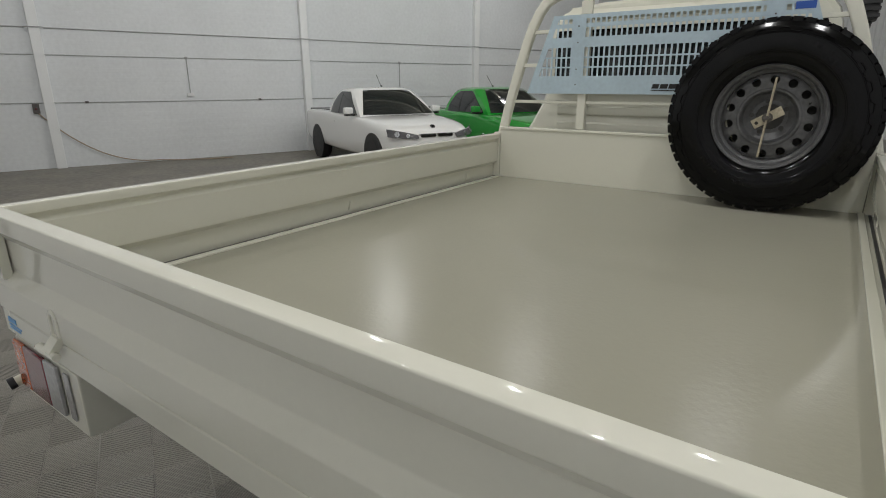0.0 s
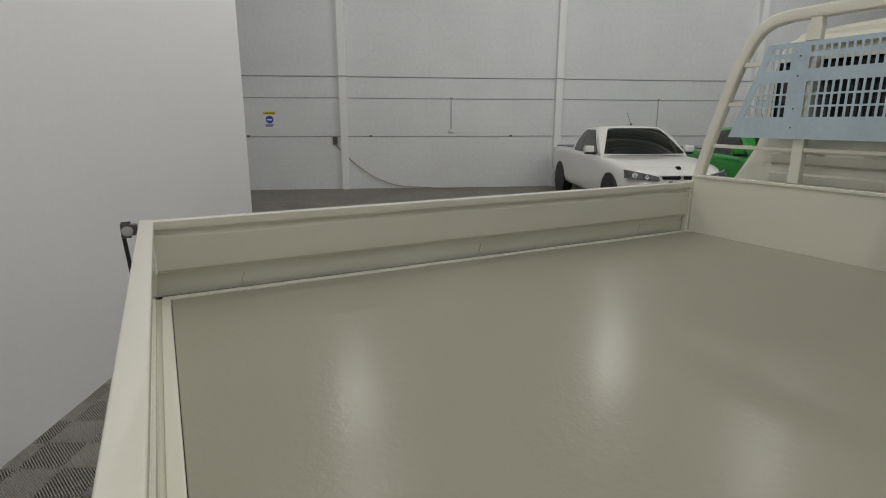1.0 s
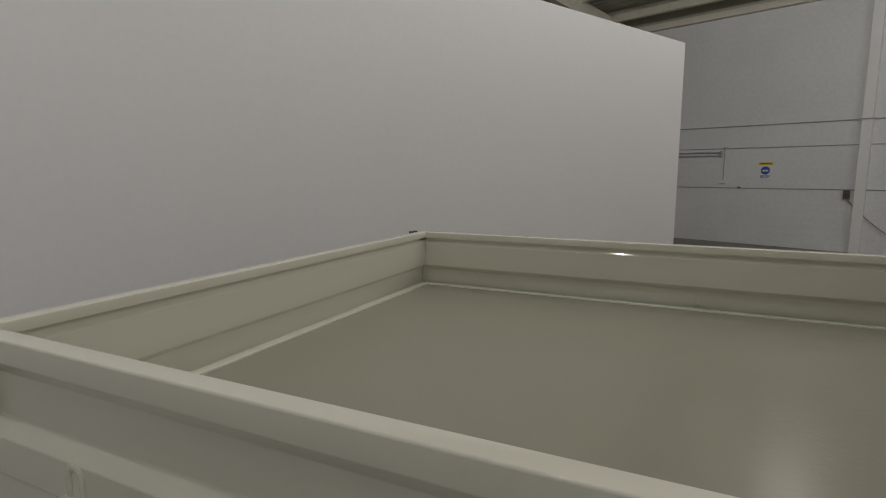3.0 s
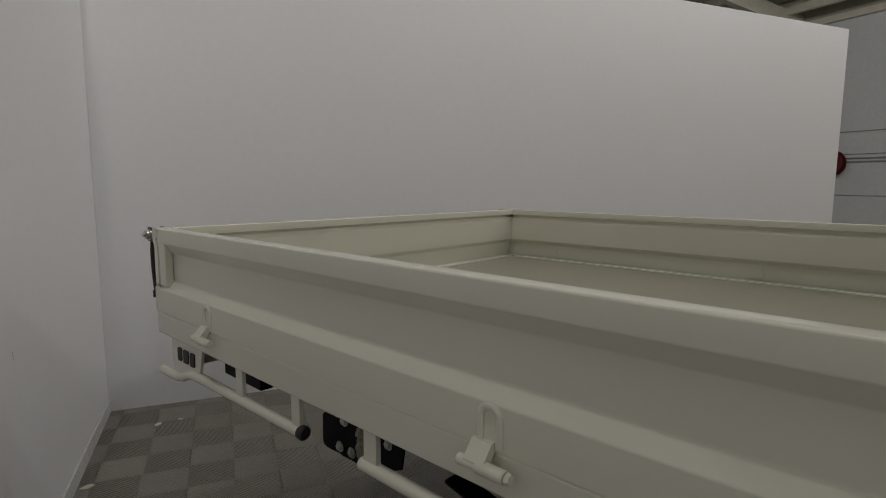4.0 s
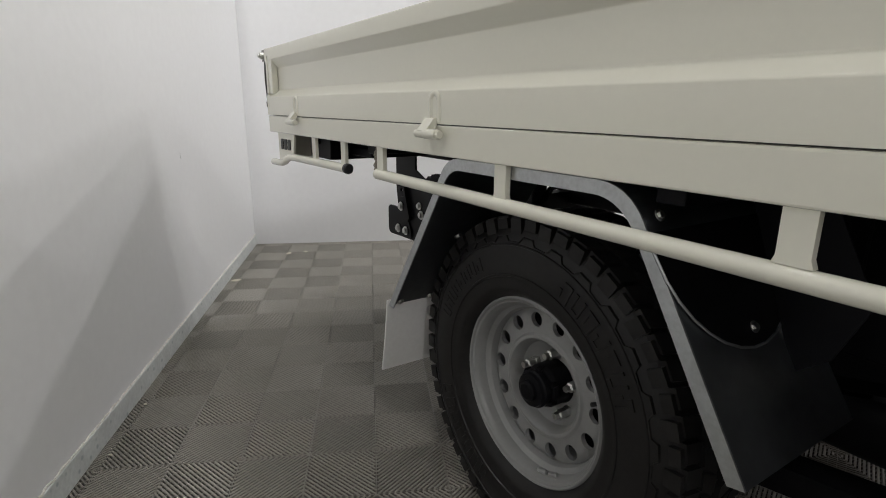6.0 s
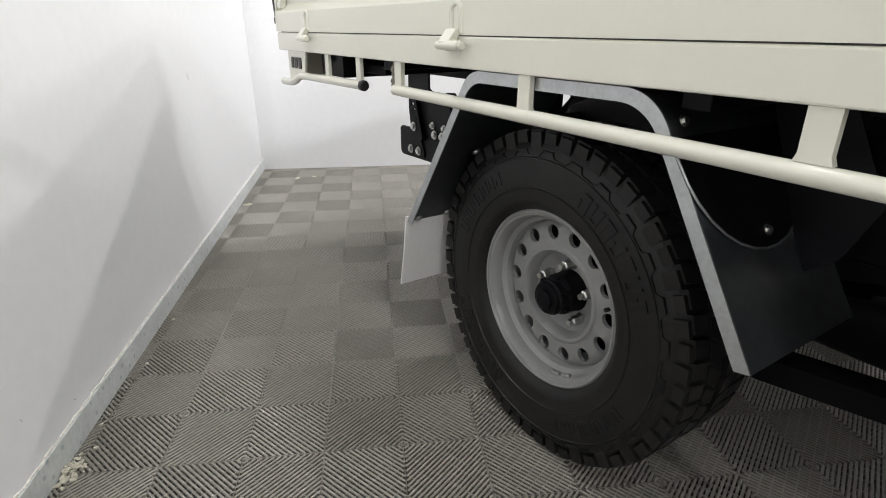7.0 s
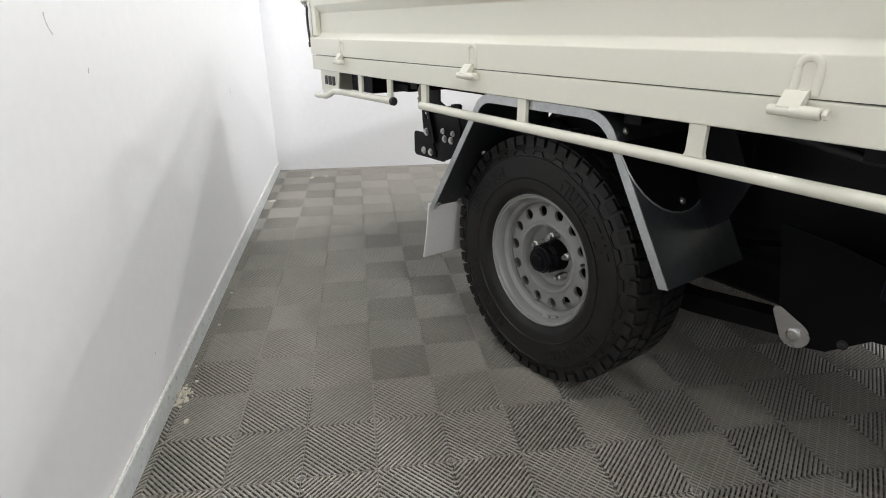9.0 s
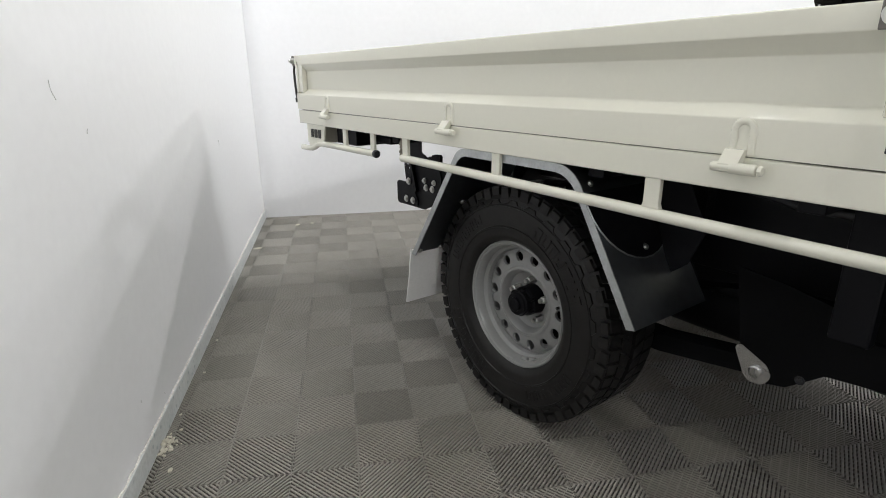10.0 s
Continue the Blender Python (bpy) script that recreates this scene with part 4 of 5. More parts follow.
ROWS = ((1.620, 1.661), (1.669, 1.711), (1.719, 1.766), (1.817, 1.864), (1.884, 1.908))
bands = [1.527]
for a_, b_ in ROWS:
    bands += [a_, b_]
bands += [1.928]
PITCH, SLOT = 0.0279, 0.0185
for k in range(len(bands) - 1):
    z0, z1 = bands[k], bands[k + 1]
    e = min(edge_x(z0), edge_x(z1))
    if k % 2 == 0:
        prism(bm, [(-edge_x(z0), z0), (edge_x(z0), z0), (edge_x(z1), z1), (-edge_x(z1), z1)], "y", PY0, PY1)
    else:
        for sx in (-1, 1):
            xa, xb = sorted((sx * 0.411, sx * 0.488))
            pbox(xa, xb, z0, z1)
            prism(bm, [(sx * (edge_x(z0) - 0.035), z0), (sx * edge_x(z0), z0), (sx * edge_x(z1), z1), (sx * (edge_x(z1) - 0.035), z1)], "y", PY0, PY1)
            x = 0.488 + SLOT
            while x < e - 0.035:
                xa, xb = sorted((sx * x, sx * min(x + PITCH - SLOT, e - 0.036)))
                pbox(xa, xb, z0, z1)
                x += PITCH
        x = -0.411 + SLOT
        while x < 0.405:
            pbox(x, min(x + PITCH - SLOT, 0.4105), z0, z1)
            x += PITCH
guard_panel = part("slotted_panel", bm, FILM, head, "slotted steel panel under pale blue protective film", 0)
for x in (-0.45, 0.45):
    for z in (1.575, 1.655, 1.79, 1.872):
        bm = bmesh.new()
        lathe(bm, [(0.004, 0.0), (0.004, 0.002)], 8, Matrix.Translation((x, PY0, z)) @ pose(0, 0, 0, 0, 0, -90))
        part("rivet", bm, BOXGREY, guard_panel)
# maker's mark on the panel: plain dark bars
for x0, x1, z0, z1 in ((-0.045, -0.012, 1.556, 1.578), (-0.006, 0.030, 1.556, 1.578), (0.036, 0.075, 1.556, 1.578), (-0.05, 0.09, 1.545, 1.549)):
    bm = bmesh.new()
    prism(bm, [(x0, z0), (x1, z0), (x1 + 0.006, z1), (x0 + 0.006, z1)], "y", PY0 - 0.002, PY0 - 0.0005)
    part("panel_mark", bm, INK, guard_panel)
part("panel_sticker", boxes((0.52, 0.595, PY0 - 0.002, PY0 - 0.0005, 1.885, 1.915)), SIGNBLUE, guard_panel, "blue sticker")

# ---- cab ----
CY0, CY1 = 2.68, 4.05
half = [(0.845, 0.98), (0.850, 1.22), (0.835, 1.31), (0.78, 1.40), (0.735, 1.48), (0.712, 1.56), (0.705, 1.70), (0.700, 1.84), (0.680, 1.91), (0.635, 1.965), (0.56, 1.995), (0.40, 2.012), (0.0, 2.022)]
outline = half + [(-x, z) for x, z in half[-2::-1]]
bm = bmesh.new()
n = len(outline)
rings = []
for y, s in ((CY0, 0.93), (CY0 + 0.008, 0.965), (CY0 + 0.03, 0.99), (CY0 + 0.08, 1.0), (CY1 - 0.35, 1.0), (CY1 - 0.05, 0.97)):
    rings.append([bm.verts.new((x * s, y, 1.3 + (z - 1.3) * s)) for x, z in outline])
for a_, b_ in zip(rings, rings[1:]):
    for k in range(n - 1):
        bm.faces.new((a_[k], a_[k + 1], b_[k + 1], b_[k]))
    bm.faces.new((a_[n - 1], a_[0], b_[0], b_[n - 1]))
bm.faces.new(rings[0])
bm.faces.new(rings[-1][::-1])
cab = part("cab", bm, CREAM, truck, "cream painted steel cab")
for z in (1.17, 1.255, 1.34, 1.43):
    bm = bmesh.new()
    prism(bm, [(CY0 - 0.0005, z - 0.028), (CY0 - 0.010, z - 0.018), (CY0 - 0.010, z + 0.018), (CY0 - 0.0005, z + 0.028)], "x", -0.62, 0.62)
    part("cab_ridge", bm, CREAM, cab)
win = part("rear_window", boxes((-0.645, 0.645, CY0 - 0.012, CY0 - 0.002, 1.555, 1.865), bevel=0.02), CARBLACK, cab, "black rubber window surround")
part("pane", boxes((-0.615, 0.615, CY0 - 0.017, CY0 - 0.0125, 1.585, 1.835), bevel=0.002), DARKGLASS, win, "dark tinted glass")
bm = bmesh.new()
prism(bm, [(CY0 - 0.018, 1.925), (CY0 - 0.030, 1.938), (CY0 - 0.018, 1.955), (CY0 + 0.03, 1.99), (CY0 + 0.03, 1.90)], "x", -0.58, 0.58)
part("roof_gutter", bm, CREAM, cab)
for sx in (-1, 1):
    xa, xb = sorted((sx * 0.7145, sx * 0.690))
    part("side_window", boxes((xa, xb, CY0 + 0.30, CY1 - 0.25, 1.52, 1.84), bevel=0.01), DARKGLASS, cab, "dark side window glass")
# bonnet block ahead of the cab
bm = bmesh.new()
prism(bm, [(CY1 - 0.10, 0.62), (5.25, 0.62), (5.32, 0.80), (5.30, 1.08), (5.10, 1.22), (4.20, 1.34), (CY1 - 0.06, 1.36)], "x", -0.78, 0.78)
part("bonnet", bm, CREAM, truck, "cream painted bonnet")
# raised air intake at the windscreen pillar
bm = bmesh.new()
box(bm, 0.735, 0.835, 3.42, 3.56, 1.90, 2.10, bevel=0.014)
for k in range(5):
    box(bm, 0.730, 0.840, 3.405, 3.419, 1.915 + k * 0.034, 1.933 + k * 0.034)
intake = part("air_intake", bm, BLACKPL, truck, "black plastic raised air intake")
bm = bmesh.new()
tube(bm, [(0.785, 3.49, 1.92), (0.778, 3.60, 1.87), (0.762, 3.85, 1.66), (0.75, 4.2, 1.30)], 0.034, 12)
part("intake_pipe", bm, BLACKPL, intake)

# ---- underbody ----
for sx in (-1, 1):
    xa, xb = sorted((sx * 0.36, sx * 0.43))
    part("chassis_rail", boxes((xa, xb, 0.36, 5.1, 0.61, 0.745), bevel=0.008), BLACK, truck, "black chassis rail")
    part("tray_bearer", boxes((xa, xb, 0.08, HEAD_Y, 0.866, SILL - 0.031), bevel=0.004), BLACK, truck)
    for y in (1.0, 1.9, 2.4):
        part("bearer_block", boxes((xa + 0.004, xb - 0.004, y - 0.04, y + 0.04, 0.746, 0.865), bevel=0.003), BLACK, truck)
    for k in range(5):
        L = 0.66 - 0.10 * k
        bm = bmesh.new()
        top_ = [(AXLE_Y + L * (i / 8 - 1) , 0.53 - 0.011 * k + 0.09 * (abs(i / 8 - 1)) ** 2 * (L / 0.66)) for i in range(17)]
        prism(bm, top_ + [(y, z - 0.009) for y, z in top_[::-1]], "x", *sorted((sx * 0.46, sx * 0.53)))
        part("leaf_spring", bm, BLACK, truck)
    # tow bar: hanger arm with two holes, wing plate behind it, strap and rib in front, bolts
    bm = bmesh.new()
    ring_a = [(0.382 - 0.011 * math.cos(radians(k * 30)), 0.762 + 0.009 * math.sin(radians(k * 30))) for k in range(13)]
    ring_b = [(0.395 - 0.009 * math.cos(radians(k * 30)), 0.741 + 0.0075 * math.sin(radians(k * 30))) for k in range(13)]
    prism(bm, [(0.353, 0.926), (0.509, 0.926), (0.509, 0.832), (0.560, 0.810), (0.660, 0.775), (0.680, 0.720), (0.660, 0.600), (0.534, 0.547), (0.375, 0.545), (0.368, 0.660), (0.354, 0.7405)] + ring_b[::-1]
          + [(0.354, 0.7415), (0.353, 0.7615)] + ring_a[::-1] + [(0.353, 0.7625)], "x", *sorted((sx * 0.545, sx * 0.553)))
    tow = part("tow_bar_plate", bm, BLACK, truck, "black tow bar side plate with two holes")
    bm = bmesh.new()
    prism(bm, [(0.284, 0.538), (0.530, 0.545), (0.530, 0.664), (0.274, 0.660), (0.261, 0.648), (0.261, 0.556), (0.268, 0.543)], "x", *sorted((sx * 0.534, sx * 0.5445)))
    part("wing_plate", bm, BLACK, tow)
    bm = bmesh.new()
    prism(bm, [(0.394, 0.715), (0.424, 0.715), (0.444, 0.652), (0.484, 0.582), (0.480, 0.560), (0.464, 0.551), (0.372, 0.553), (0.360, 0.566), (0.364, 0.592), (0.392, 0.635)], "x", *sorted((sx * 0.5535, sx * 0.5595)))
    part("strap", bm, BLACK, tow)
    bm = bmesh.new()
    prism(bm, [(0.418, 0.800), (0.432, 0.802), (0.486, 0.640), (0.472, 0.625)], "x", *sorted((sx * 0.5535, sx * 0.570)))
    part("rib", bm, BLACK, tow)
    for y, z, x, r in ((0.380, 0.580, 0.5595, 0.0120), (0.442, 0.580, 0.5595, 0.0120), (0.405, 0.675, 0.5595, 0.0125), (0.541, 0.696, 0.553, 0.0095), (0.555, 0.662, 0.553, 0.0115), (0.623, 0.695, 0.553, 0.0095), (0.608, 0.662, 0.553, 0.0115)):
        bm = bmesh.new()
        lathe(bm, [(r * 1.25, x - 0.0006), (r * 1.25, x + 0.0018), (r * 0.9, x + 0.002)], 16, (Matrix.Identity(4) if sx > 0 else Matrix.Rotation(math.pi, 4, "Z")) @ Matrix.Translation((0, sx * y, z)))
        hexbolt(bm, (sx * (x + 0.0018), y, z), (sx, 0, 0), r, 0.010)
        part("tow_bolt", bm, NUT, tow)
    # torn rubber-edged bracket over the rail's end
    bm = bmesh.new()
    prism(bm, [(0.385, 0.700), (0.388, 0.778), (0.400, 0.788), (0.424, 0.783), (0.430, 0.799), (0.447, 0.794), (0.452, 0.804), (0.490, 0.806), (0.503, 0.797), (0.498, 0.700)], "x", *sorted((sx * 0.415, sx * 0.430)))
    part("rail_bracket", bm, BLACK, truck)
    part("cross_channel", boxes(tuple(sorted((sx * 0.56, sx * 0.88)))[0:1] + tuple(sorted((sx * 0.56, sx * 0.88)))[1:2] + (0.265, 0.47, 0.882, SILL - 0.004), bevel=0.004), BLACK, truck, "black steel box under the tray")
    part("cross_channel", boxes(tuple(sorted((sx * 0.44, sx * 0.80)))[0:1] + tuple(sorted((sx * 0.44, sx * 0.80)))[1:2] + (0.40, 0.64, 0.898, SILL - 0.034), bevel=0.004), BLACK, truck)
part("tow_beam", boxes((-0.543, 0.543, 0.36, 0.45, 0.58, 0.67), bevel=0.006), BLACK, truck, "black tow beam")
bm = bmesh.new()
lathe(bm, [(0.045, -0.58), (0.045, -0.16), (0.15, -0.10), (0.17, 0.0), (0.15, 0.10), (0.045, 0.16), (0.045, 0.58)], 24, Matrix.Translation((0, AXLE_Y, AXLE_Z)))
part("rear_axle", bm, BLACK, truck, "black rear axle")
bm = bmesh.new()
tube(bm, [(0.05, AXLE_Y + 0.1, 0.43), (0.05, 3.6, 0.56)], 0.035, 12)
part("drive_shaft", bm, BLACK, truck)
part("fuel_tank", boxes((0.10, 0.66, 2.55, 3.45, 0.42, 0.86), bevel=0.05), BLACK, truck, "black fuel tank")
part("fuel_tank", boxes((-0.66, 0.02, 2.20, 3.45, 0.40, 0.86), bevel=0.05), BLACK, truck, "black fuel tank")
# bracket plates ahead of the rear wheel
bm = bmesh.new()
prism(bm, [(2.105, 0.700), (2.24, 0.682), (2.335, 0.660), (2.36, 0.60), (2.50, 0.60), (2.50, 0.50), (2.35, 0.482), (2.27, 0.412), (2.20, 0.395), (2.150, 0.46), (2.132, 0.567)], "x", 0.600, 0.606)
brk = part("underbody_plate", bm, MATTBLACK, truck, "black underbody plate")
bm = bmesh.new()
pear = arc(2.198, 0.428, 0.036, -150, 60, 14) + arc(2.152, 0.475, 0.014, 60, 210, 6)
prism(bm, pear, "x", 0.6065, 0.613)
lathe(bm, [(0.017, 0.613), (0.017, 0.618), (0.012, 0.620)], 16, Matrix.Translation((0, 2.198, 0.428)))
part("spring_hanger", bm, STEEL, brk, "grey pear-shaped shackle plate")
for y, z in ((2.30, 0.447),):
    bm = bmesh.new()
    hexbolt(bm, (0.606, y, z), (1, 0, 0), 0.008, 0.008)
    part("bracket_bolt", bm, BLACKPL, brk)
for sx in (1, -1):
    bm = bmesh.new()
    prism(bm, [(1.60, 0.345), (1.90, 0.352), (2.19, 0.402), (2.20, 0.452), (1.90, 0.408), (1.60, 0.402)], "x", *sorted((sx * 0.515, sx * 0.585)))
    part("spring_arm", bm, MATTBLACK, truck, "black front arm of the leaf spring")
# unseen left plate, added to keep low lamps off the floor beneath
bm = bmesh.new()
prism(bm, [(1.95, 0.700), (2.335, 0.660), (2.36, 0.60), (2.50, 0.60), (2.50, 0.30), (2.35, 0.30), (2.20, 0.32), (1.95, 0.36)], "x", -0.606, -0.600)
part("underbody_plate", bm, MATTBLACK, truck, "black underbody plate")
# made-up drum and bars, added as blockers that darken the middle of the underbody
bm = bmesh.new()
lathe(bm, [(0.03, 1.66), (0.09, 1.70), (0.105, 1.74), (0.105, 2.58), (0.09, 2.62), (0.03, 2.66)], 28, Matrix.Translation((0.24, 0, 0.435)) @ pose(0, 0, 0, 0, 0, 90) @ Matrix.Diagonal((1, 1, 1.05, 1)))
part("blocker_drum", bm, BLACK, truck, "black drum added to block the underbody")
for y0, y1 in ((1.62, 2.125), (2.30, 2.75)):
    part("blocker_bar", boxes((0.30, 0.345, y0, y1, 0.50, 0.672), bevel=0.008), BLACK, truck)
part("blocker_bar", boxes((-0.345, -0.30, 1.3, 2.05, 0.36, 0.672), bevel=0.008), BLACK, truck)
part("tray_stiffener", boxes((0.52, 0.535, 1.98, 2.48, 0.775, 0.93), bevel=0.004), BLACK, truck)
part("tray_stiffener", boxes((0.66, 0.70, 2.36, 2.44, 0.62, 0.93), bevel=0.006), BLACK, truck)
bm = bmesh.new()
tube(bm, [(0.62, 1.98, 0.93), (0.62, 2.25, 0.885), (0.66, 2.7, 0.895)], 0.012, 8)
part("cable_loom", bm, BLACKPL, truck)
# small hardware that hangs under the tray
for y, z in ((1.997, 0.778),):
    bm = bmesh.new()
    lathe(bm, [(0.0075, 0.0), (0.0075, 0.008)], 6, Matrix.Translation((0.62, y, z)) @ pose(0, 0, 0, 0, -90, 0))
    lathe(bm, [(0.004, -0.016), (0.004, 0.0)], 8, Matrix.Translation((0.62, y, z)) @ pose(0, 0, 0, 0, -90, 0))
    part("hanging_bolt", bm, NUT, truck)
    part("bolt_strap", boxes((0.612, 0.628, y - 0.012, y + 0.012, z + 0.009, 0.93)), BLACK, truck)


# ---- things on the far wall ----
def on_wall(ob):
    ob.matrix_world = FARM
    return ob


sign = thing("caution_sign", "yellow, blue and white safety notice fixed to the wall", "sign")
part("backing", boxes((0.002, 0.006, -1.845, -1.555, 1.43, 1.80), bevel=0.001), SIGNWHITE, sign)
part("header", boxes((0.0062, 0.009, -1.84, -1.56, 1.735, 1.795)), YELLOW, sign, "yellow header strip")
for k in range(7):
    part("header_mark", boxes((0.0092, 0.0105, -1.80 + k * 0.031, -1.782 + k * 0.031, 1.75, 1.78)), INK, sign)
bm = bmesh.new()
lathe(bm, [(0.088, 0.0062), (0.088, 0.009)], 32, Matrix.Translation((0, -1.70, 1.62)))
part("disc", bm, SIGNBLUE, sign, "blue mandatory disc")
part("disc_mark", boxes((0.0092, 0.0105, -1.755, -1.645, 1.60, 1.635)), SIGNWHITE, sign)
for k in range(3):
    part("text_bar", boxes((0.0062, 0.009, -1.80, -1.60 - 0.02 * k, 1.50 - k * 0.022, 1.512 - k * 0.022)), SIGNBLUE, sign)
on_wall(sign)

sw = thing("switch_box", "dark grey isolator box with a cable on the wall", "switch")
bm = boxes((0.002, 0.07, -0.275, -0.165, 1.05, 1.225), bevel=0.006)
part("box", bm, BOXGREY, sw)
part("knob", boxes((0.0705, 0.09, -0.235, -0.205, 1.12, 1.15), bevel=0.003), REDPAINT, sw)
on_wall(sw)
bm = bmesh.new()
pts = []
for i in range(25):
    u = i / 24
    pts.append((0.045 + 0.03 * math.sin(u * 3.1), -0.20 + 1.95 * u, 0.015 + 1.03 * (1 - u) ** 2.3))
pts += [(0.16, 2.1, 0.0), (0.32, 2.6, -0.004), (0.40, 3.2, -0.004)]
tube(bm, pts, 0.011, 8)
cable = link("extension_cable", bm, CABLEMAT)
on_wall(tagged(cable, "thin tan cable hanging from the switch to the floor", "cable"))


def socket_drop(s_, z0=1.33, z1=2.10):
    t = thing("wall_socket", "small white socket box below a thin conduit drop", "socket", "wall sockets")
    part("box", boxes((0.002, 0.05, s_ - 0.07, s_ + 0.07, z0, z0 + 0.07), bevel=0.005), SIGNWHITE, t)
    bm = bmesh.new()
    tube(bm, [(0.014, s_, z0 + 0.07), (0.014, s_, z1)], 0.009, 8)
    part("conduit_drop", bm, CONDUIT, t)
    part("saddle", boxes((0.002, 0.03, s_ - 0.03, s_ + 0.03, z1, z1 + 0.045), bevel=0.003), CONDUIT, t)
    return on_wall(t)


for s_ in (-2.55, 2.56, 7.85):
    socket_drop(s_)
reel = thing("hose_reel", "dark red fire hose reel on a wall bracket", "hose reel")
bm = bmesh.new()
lathe(bm, [(0.05, 0.30), (0.27, 0.29), (0.28, 0.275), (0.27, 0.26), (0.12, 0.25), (0.12, 0.14), (0.27, 0.13), (0.28, 0.115), (0.27, 0.10), (0.05, 0.09)], 32, Matrix.Translation((0, -4.22, 1.92)))
part("drum", bm, REDPAINT, reel)
part("bracket", boxes((0.002, 0.088, -4.27, -4.17, 1.80, 2.04), bevel=0.004), BOXGREY, reel)
bm = bmesh.new()
tube(bm, [(0.2, -4.22 + 0.2 * math.cos(i * 0.7), 1.92 + 0.2 * math.sin(i * 0.7)) for i in range(10)], 0.02, 8)
part("hose", bm, BLACKPL, reel)
on_wall(reel)
pipe = thing("wall_pipe", "pair of thin grey pipes running to the hose reel", "pipe")
for z in (2.03, 1.955):
    bm = bmesh.new()
    tube(bm, [(0.03, -4.14, z), (0.03, -2.62, z)], 0.014, 8)
    part("pipe_run", bm, CONDUIT, pipe)
part("pipe_stop", boxes((0.002, 0.06, -2.64, -2.60, 1.93, 2.06), bevel=0.004), CONDUIT, pipe)
on_wall(pipe)
for s_ in (0.62, 4.05, -2.2):
    ob = link("conduit_clip", boxes((0.002, 0.035, s_ - 0.03, s_ + 0.03, 1.225, 1.262), bevel=0.003), BOXGREY)
    on_wall(tagged(ob, "small dark junction on the wall conduit", "junction box", "conduit junctions"))

# ---- scraps on the floor by the skirting ----
SCRAPS = ((0.055, 0.953, 0.055, 20), (0.056, 3.130, 0.012, 40), (0.075, 3.346, 0.020, 70), (0.051, 2.732, 0.012, 10), (0.030, 3.033, 0.010, 30), (0.045, 2.43, 0.012, 60), (0.30, 0.33, 0.05, 50), (0.42, 0.30, 0.03, 150))
for a_, d_, size, turn in SCRAPS:
    bm = bmesh.new()
    ring = [(size * (0.5 + 0.12 * math.sin(3 * k + turn)) * math.cos(k * math.tau / 9), size * 0.34 * (1 + 0.2 * math.cos(5 * k + turn)) * math.sin(k * math.tau / 9)) for k in range(9)]
    prism(bm, ring, "z", 0.0005, 0.004)
    bm.verts.ensure_lookup_table()
    for v in bm.verts:
        if v.co.z > 0.002:
            v.co.z += 0.006 * (v.co.x / size) ** 2
    ob = link("paper_scrap", bm, PAPER)
    ob.matrix_world = SIDEM @ pose(-a_, d_, 0, 0, 0, turn)
    tagged(ob, "small pale scrap lying on the floor tiles", "debris", "floor scraps")
# crumbled plaster heaped against the skirting
rng_ = random.Random(4)
bm = bmesh.new()
for k in range(90):
    u_ = rng_.gauss(0, 0.030)
    w_ = abs(rng_.gauss(0, 0.016))
    size = rng_.uniform(0.0025, 0.008)
    r_ = bmesh.ops.create_cube(bm, size=1.0)["verts"]
    bmesh.ops.scale(bm, vec=(size, size * rng_.uniform(0.6, 2.2), size * 0.6), verts=r_)
    bmesh.ops.transform(bm, matrix=pose(-0.020 - w_, 3.21 + u_, 0.002 + max(0.0, 0.020 - 0.6 * w_ - 0.3 * abs(u_)) * rng_.random(), rng_.uniform(-40, 40), rng_.uniform(-40, 40), rng_.uniform(0, 180)), verts=r_)
ob = link("plaster_crumbs", bm, PAPER, None, "", 0)
ob.matrix_world = SIDEM
tagged(ob, "crumbled pale plaster heaped against the skirting board", "debris", "", "stuff")
ob = link("paper_scrap", boxes((-0.02, 0.02, -0.012, 0.012, 0.0005, 0.004), bevel=0.001), PAPER)
ob.matrix_world = pose(-0.47, -0.36, 0, 0, 0, 30)
tagged(ob, "small pale scrap lying on the floor tiles", "debris", "floor scraps")


# ---- parked utes by the far wall ----
def loft(bm, sections, cap=True):
    """Joins equal-length rings of points."""
    rings = [[bm.verts.new(p) for p in s] for s in sections]
    n = len(rings[0])
    for a_, b_ in zip(rings, rings[1:]):
        for k in range(n):
            j = (k + 1) % n
            bm.faces.new((a_[k], a_[j], b_[j], b_[k]))
    if cap:
        bm.faces.new(rings[0][::-1])
        bm.faces.new(rings[-1])
    return bm


def lower_ring(x, w, z0, z1, zs, crown):
    """Cross-section of the lower body at station x: sill z0, shoulder zs, top z1."""
    pts = [(w * 0.90, z0), (w * 0.975, z0 + 0.07), (w, z0 + 0.25), (w * 0.995, zs - 0.08), (w * 0.965, zs), (w * 0.90, zs + (z1 - zs) * 0.65), (w * 0.60, z1 - crown * 0.3), (w * 0.25, z1)]
    pts = pts + [(-y, z) for y, z in pts[::-1]]
    return [(x, y, z) for y, z in pts]


